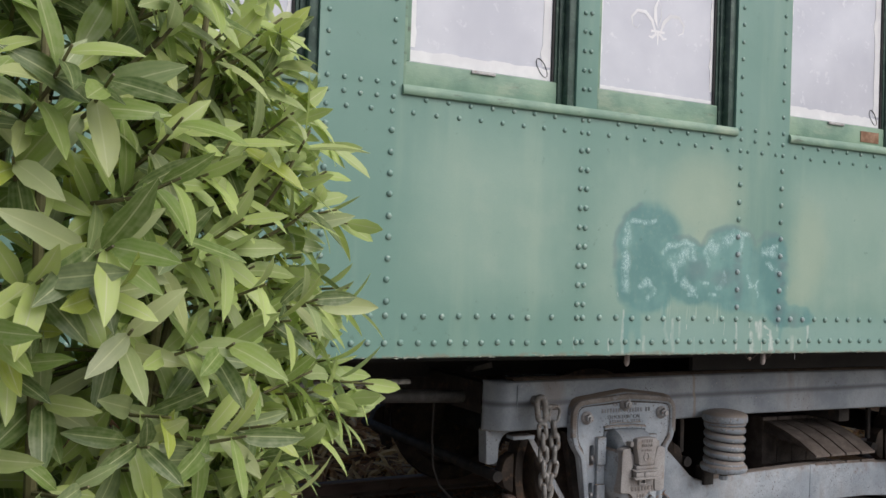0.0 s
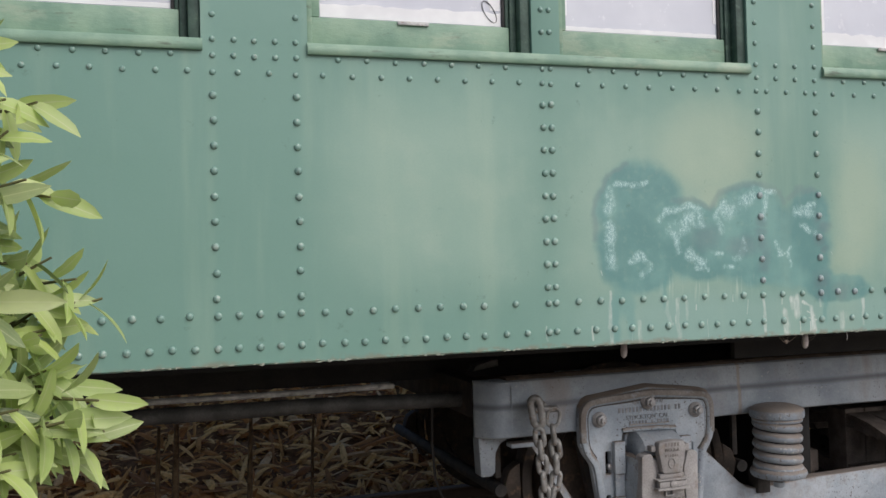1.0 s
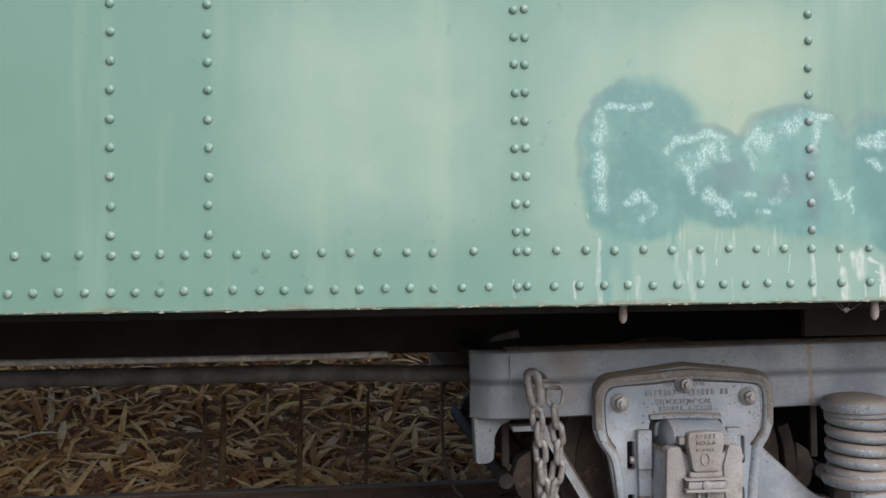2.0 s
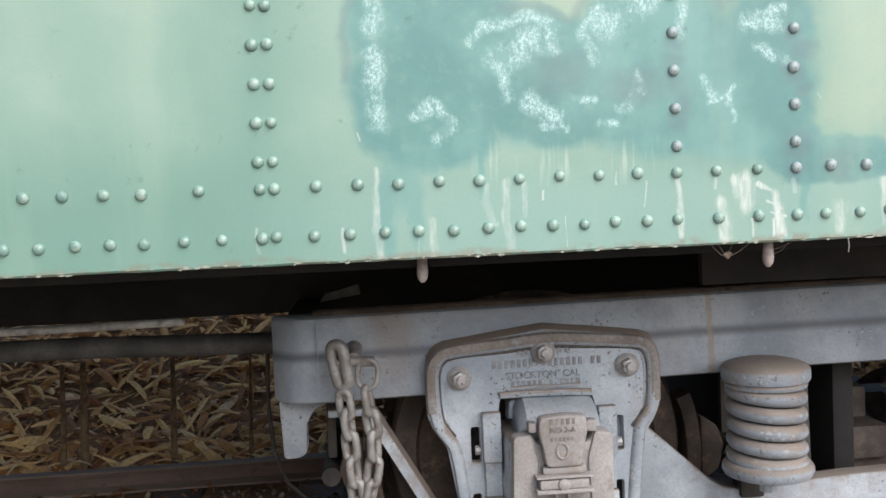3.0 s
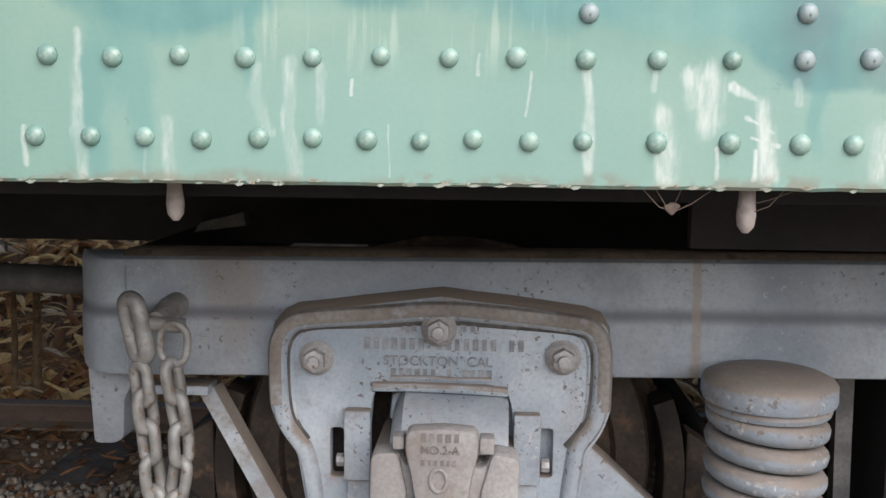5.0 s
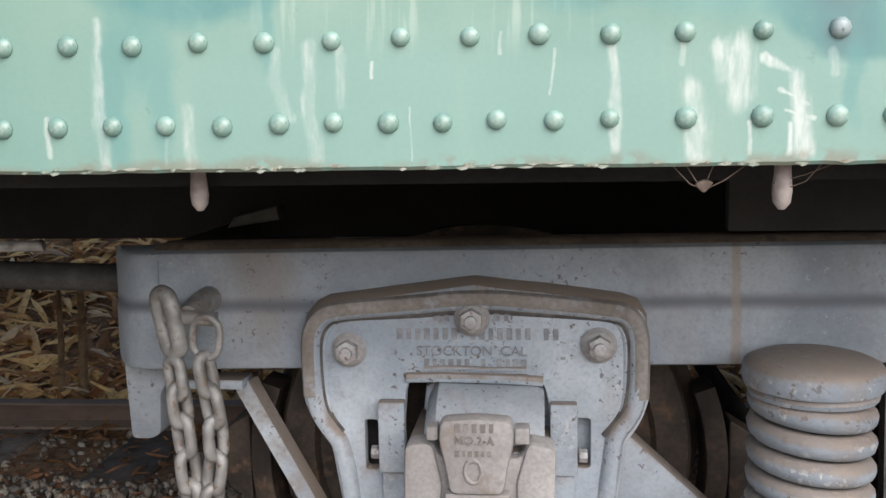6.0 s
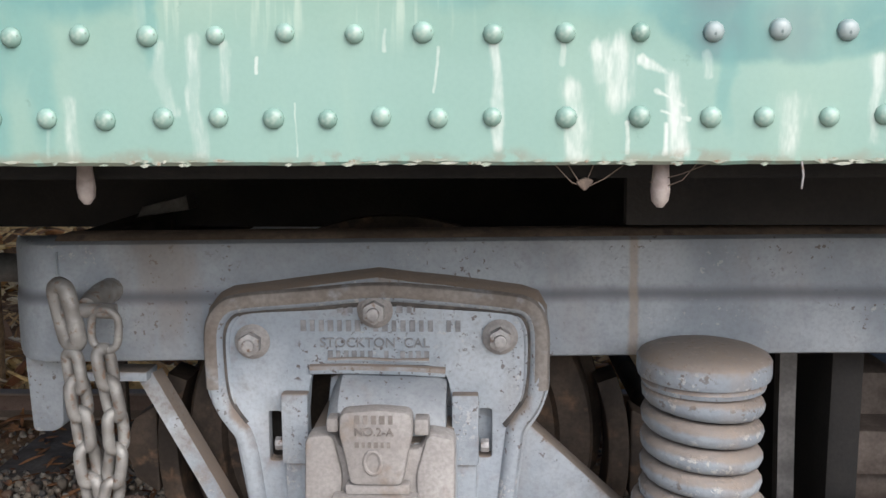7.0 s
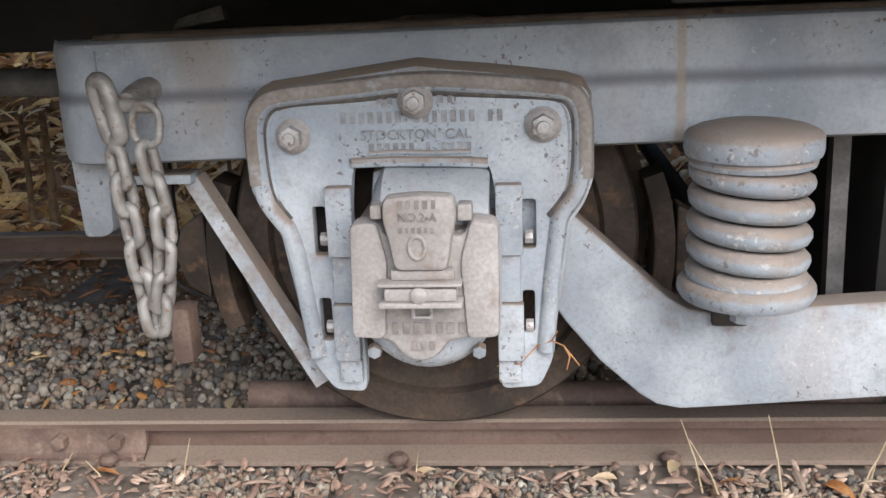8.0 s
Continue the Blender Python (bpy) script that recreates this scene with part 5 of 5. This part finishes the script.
def blade(V, F, p, d, up, length, width, bend, rng):
    """One bent dry blade with a raised midrib."""
    s = d.cross(up).normalized()
    b = len(V)
    for i in range(5):
        u = i / 4
        w = width * (.35, .9, 1, .8, .12)[i] / 2
        c = p + d * length * (u - .5) + up * (bend * length * (.25 - (u - .5) ** 2))
        V += [tuple(c - s * w), tuple(c + up * w * .35), tuple(c + s * w)]
    for i in range(4):
        a = b + 3 * i
        F += [(a, a + 3, a + 4, a + 1), (a + 1, a + 4, a + 5, a + 2)]


MOULD = speckled("rotting_brown_leaf", (0.13, 0.065, 0.035), (0.34, 0.17, 0.08), 9, 0.8, 0, 0.001, 90, 0.2, per="island")
CHIP = speckled("pinkish_leaf_chip", (0.26, 0.17, 0.13), (0.46, 0.36, 0.28), 9, 0.8, 0, 0.001, 90, 0.2, per="island")


def litter(name, label, n, where, lengths, widths, seed, lift=.01, steep=.25, slope=(0, 0, 1), mat=None):
    rng = random.Random(seed)
    V, F = [], []
    for _ in range(n):
        p = where(rng)
        up = (Vector(slope) + Vector((rng.gauss(0, steep), rng.gauss(0, steep), 0))).normalized()
        q = rng.uniform(0, math.tau)
        d = Vector((math.cos(q), math.sin(q), rng.gauss(0, steep)))
        d = (d - up * d.dot(up)).normalized()
        L = rng.uniform(*lengths) * (1 + .8 * (rng.random() < .12))
        blade(V, F, p + Vector((0, 0, rng.uniform(0, lift))), d, up, L, rng.uniform(*widths), rng.uniform(-.2, .6), rng)
    return tagged(soup(name, V, F, mat or STRAW), label, "litter", kind="stuff")


def on_bank(rng):
    x, y = rng.uniform(-5.5, 4.5), 2.40 + 2.3 * rng.random() ** 1.3
    return Vector((x, y, bank_z(x, y) + .005))


litter("dead_leaf_bank", "tan and brown dead leaves and stalks heaped on the bank", 7200, on_bank, (.06, .22), (.010, .048), 21, .05, .35, (0, -.35, 1))
litter("broad_dead_leaves", "long broad tan dead leaves lying over the bank", 700, on_bank, (.18, .38), (.022, .05), 31, .05, .3, (0, -.35, 1))
litter("bank_chaff", "small broken brown leaf chaff on the bank", 9000, on_bank, (.02, .07), (.006, .02), 22, .02, .4, (0, -.3, 1))
litter("leaf_litter", "scattered orange-brown leaf scraps between the rails", 1500, lambda r: Vector((r.uniform(-3.2, 1.2), 2.45 - 1.25 * r.random() ** 1.2, -.068)), (.025, .08), (.012, .03), 23, mat=MOULD)
litter("leaf_litter", "small pale dry leaf chips on the ballast in front of the rail", 2600, lambda r: Vector((r.uniform(-1.6, 1.8), r.uniform(.15, .622), -.058)), (.012, .042), (.006, .017), 24, .012, .25, (0, 0, 1), CHIP)
litter("leaf_litter", "few dry leaf scraps on the ballast by the wheel", 90, lambda r: Vector((r.uniform(-1.2, 1.2), r.uniform(.78, 1.2), -.055)), (.02, .06), (.01, .03), 25, .012)
STEM = speckled("dead_brown_stem", (0.15, 0.095, 0.05), (0.30, 0.20, 0.11), 25, 0.8)
for x, z0, z1, r in ((-1.70, -.06, .44, .020), (-1.315, -.06, .46, .015), (-1.79, -.06, .43, .014), (-.978, -.06, .44, .010)):
    ob = part("dead_plant", tube(B(), [(x, 2.42, z0), (x + .008, 2.43, (z0 + z1) / 2), (x + .018, 2.42, z1)], [r, r * .9, r * .6], 8), STEM)
    tagged(ob, "upright dead brown plant stalk at the foot of the bank", "dead plant", "dead plants along the bank")
DRY = speckled("dry_grass_stalk", (0.42, 0.33, 0.2), (0.6, 0.5, 0.34), 20, 0.8)
for i, (x, y, h, lean) in enumerate(((-.52, .57, .11, .03), (-.78, .56, .08, .05), (-.67, .55, .07, -.03), (-.05, .57, .08, .01), (.50, .54, .17, -.05), (.53, .50, .15, -.07), (.64, .52, .19, -.04), (.76, .50, .17, .05), (.80, .56, .14, .03), (.02, .55, .05, .03), (-1.0, .58, .09, .02))):
    ob = part("dry_stalk", tube(B(), [(x, y, -.08), (x + lean * .4, y, -.08 + h * .5), (x + lean, y - .01, -.08 + h)], [.0022, .0018, .0008], 5), DRY)
    tagged(ob, "thin dry straw-coloured stalk standing in the ballast", "dry stalk", "dry stalks beside the rail")

# a few larger fallen leaves and a dry twig caught on the pedestal
ORANGE = speckled("orange_dead_leaf", (0.30, 0.12, 0.04), (0.48, 0.25, 0.09), 25, 0.6)
TAN = speckled("tan_dead_leaf", (0.42, 0.32, 0.19), (0.60, 0.49, 0.33), 25, 0.7)
lr = random.Random(8)
for x, y, z, a, mat, size in ((-.43, .80, -.035, 20, ORANGE, .09), (-.50, .83, -.04, 100, TAN, .07), (.44, .575, -.045, 60, TAN, .06), (.34, .56, -.05, 200, TAN, .05), (-.70, .56, -.05, 10, ORANGE, .05), (.58, .54, -.05, 150, ORANGE, .055), (-.05, .56, -.052, 40, TAN, .05), (.72, .55, -.05, 300, ORANGE, .06), (-1.5, 1.75, -.06, 30, ORANGE, .08), (-1.2, 1.5, -.06, 130, ORANGE, .06)):
    v, f = leaf_shape(size, size * .42, .5, .5, lr)
    ob = soup("dead_leaf", v, f, mat, smooth=True)
    ob.matrix_world = pose(x, y, z, lr.uniform(-20, 20), lr.uniform(-30, 0), a)
    tagged(ob, "curled orange-brown dead leaf lying on the ballast" if mat == ORANGE else "curled tan dead leaf lying on the ballast", "dead leaf", "fallen leaves")
twig = thing("dry_twig", "thin orange dry twig caught on the pedestal foot", "twig")
for pts in ([(.19, .466, .262), (.215, .455, .275), (.235, .45, .268), (.262, .44, .235)], [(.215, .455, .275), (.225, .45, .295)], [(.235, .45, .268), (.245, .44, .252), (.24, .435, .23)], [(.12, .462, .225), (.16, .455, .232), (.19, .466, .262)]):
    part("shoot", tube(B(), pts, .0013, 5), ORANGE, twig)

# ---- ballast ----
ICO = B()
bmesh.ops.create_icosphere(ICO, subdivisions=1, radius=1)
ICO.verts.ensure_lookup_table()
IV = np.array([v.co[:] for v in ICO.verts])
IF = [[v.index for v in f.verts] for f in ICO.faces]
ICO.free()
nprng = np.random.default_rng(4)


def stone_verts():
    k = IV * nprng.uniform(.80, 1.15, (len(IV), 1))
    return k * np.array([1, nprng.uniform(.6, .95), nprng.uniform(.4, .7)])


kinds = []
for i in range(10):
    me = bpy.data.meshes.new("stone")
    me.from_pydata([tuple(v) for v in stone_verts()], [], IF)
    for p in me.polygons:
        p.use_smooth = True
    me.materials.append(STONE_ONE)
    kinds.append(me)
shapes = [np.array([v.co[:] for v in me.vertices]) for me in kinds]
ballast = thing("ballast_bed", "grey and tan crushed stone ballast around the ties", "ballast", kind="structure")
TIES = [-.122 + .545 * i for i in range(-7, 9)]


def scatter(n, x0, x1, y0, y1, r0, r1, z, bury=False):
    out = []
    while len(out) < n:
        x, y = nprng.uniform(x0, x1), nprng.uniform(y0, y1)
        if not bury and min(abs(x - t) for t in TIES) < .092 and nprng.random() < .96:
            continue
        if abs(y - RAIL_Y) < .075 or abs(y - FAR_Y) < .075:
            continue
        r = r0 + (r1 - r0) * nprng.random() ** 2
        q = nprng.uniform(0, 6.28)
        out.append((x, y, z + nprng.uniform(-.3, .55) * r, r, q, int(nprng.integers(10))))
    return out


loose = scatter(180, -1.0, -.25, .80, 1.35, .012, .022, -.060, True) + scatter(120, -.6, .9, .46, .60, .008, .016, -.064)
for x, y, z, r, q, k in loose:
    ob = new("stone", kinds[k])
    ob.parent = ballast
    ob.matrix_world = Matrix.LocRotScale((x, y, z), Euler((q, q * 2, q * 3)), (r, r, r))
V, F = [], []
many = scatter(9000, -2.4, 1.6, .755, 1.62, .008, .021, -.066, True) + scatter(700, -2.6, 1.4, 1.6, 2.1, .008, .02, -.08) + scatter(9000, -1.5, 1.9, .18, .625, .005, .014, -.067) + scatter(900, -3.5, 1.6, 2.27, 2.6, .01, .025, -.08)
for x, y, z, r, q, k in many:
    rot = np.array(Euler((q, q * 2, q * 3)).to_matrix())
    b = len(V)
    V.extend((shapes[k] * r) @ rot.T + np.array((x, y, z)))
    F.extend([[b + i for i in f] for f in IF])
soup("stones", V, F, STONE, ballast, "mixed crushed stones", "stuff", True)

# ---- rivets ----
bm = lathe(B(), [(.0118, .0005), (.0112, -.0030), (.0088, -.0062), (.0045, -.0082)], (0, 0, 0), "y", 10)
RM = bpy.data.meshes.new("rivet")
bm.to_mesh(RM)
bm.free()
for p in RM.polygons:
    p.use_smooth = True
RM.materials.append(RIVET)
rv = np.array([v.co[:] for v in RM.vertices])
rf = [list(p.vertices) for p in RM.polygons]
ZB, ZM = 1.01, 1.102
spots = []
WIDE = (49, 58, 51, 53, 54, 53, 55, 52, 52, 63, 58, 62)
MIDW = (60, 61, 60, 58, 61, 59, 61, 59, 89, 93)
RIGHT = (69, 69, 65, 65, 66, 66, 62, 62, 61, 62, 62, 62)


def steps(a, b, widths):
    total, at, out = sum(widths), 0, []
    for w in widths:
        out.append(a + (b - a) * at / total)
        at += w
    return out


for k in range(-2, 3):
    o = BAY * k
    s1, dl, dr, s2, s3 = -1.395 + o, -.613 + o, -.585 + o, .186 + o, .425 + o
    gap = 4 if k == -1 else 3
    for a, b, nb, nm in ((s1, dl, WIDE, MIDW), (dr, s2, RIGHT, (1,) * 10), (s2, s3, (1,) * gap, (1,) * gap)):
        spots += [(x, ZB) for x in steps(a, b, nb)] + [(x, ZM) for x in steps(a, b, nm)]
    spots += [(dl, ZB), (dl, ZM)]
    col = [ZM + .05 + .0725 * i for i in range(9)]
    for x in (s1, dl, dr, s2):
        spots += [(x, z) for z in col if z < 1.76]
        spots += [(x, z) for z in (1.799, 1.846)]
    spots += [(s1 + .078 + .089 * i, 1.799) for i in range(8)] + [(s1 + .124 + .089 * i, 1.846) for i in range(7)]
    spots += [(dr + .096 + .0865 * i, 1.799) for i in range(8)] + [(dr + .139 + .0865 * i, 1.846) for i in range(7)]
    spots += [(s2 + (s3 - s2) * i / gap, z) for i in range(1, gap) for z in (1.846, 1.892)] + ([(s2 + (s3 - s2) * (i + .5) / 3, 1.799) for i in range(3)] if gap == 3 else [(s2 + (s3 - s2) * f, 1.799) for f in (.3, .665)])
    up = [1.892 + .0725 * i for i in range(12)]
    for x in (dl, dr, s2, s3):
        spots += [(x, z) for z in up if z > 1.9 or x in (s2, s3)]
SCUFF = speckled("scuffed_bare_rivet", (0.21, 0.285, 0.28), (0.36, 0.42, 0.415), 60, 0.3, 0.0, 0.001, c=(0.12, 0.165, 0.165))
RS = RM.copy()
RS.materials.clear()
RS.materials.append(SCUFF)
near = [p for p in spots if -.78 < p[0] < .75 and p[1] < 1.5][:300]
taken = set(near)
prng = random.Random(3)
for x, z in near:
    ob = new("rivet", RS if (abs(x - .186) < .01 or abs(x - .425) < .01) and 1.13 < z < 1.46 or (.42 < x < .6 and abs(z - ZM) < .01) else RM)
    ob.parent = coach
    ob.location = (x + prng.uniform(-.0015, .0015), .0002, z + prng.uniform(-.0015, .0015))
    s = prng.uniform(.92, 1.07)
    ob.scale = (s, 1, s)
V, F = [], []
for x, z in spots:
    if (x, z) not in taken:
        b = len(V)
        V.extend(rv * (.78 if z > 1.78 else 1) + np.array((x + prng.uniform(-.0015, .0015), .0002, z + prng.uniform(-.0015, .0015))))
        F.extend([[b + i for i in f] for f in rf])
soup("rivets", V, F, RIVET, coach, "rows of painted rivets", "stuff", True)
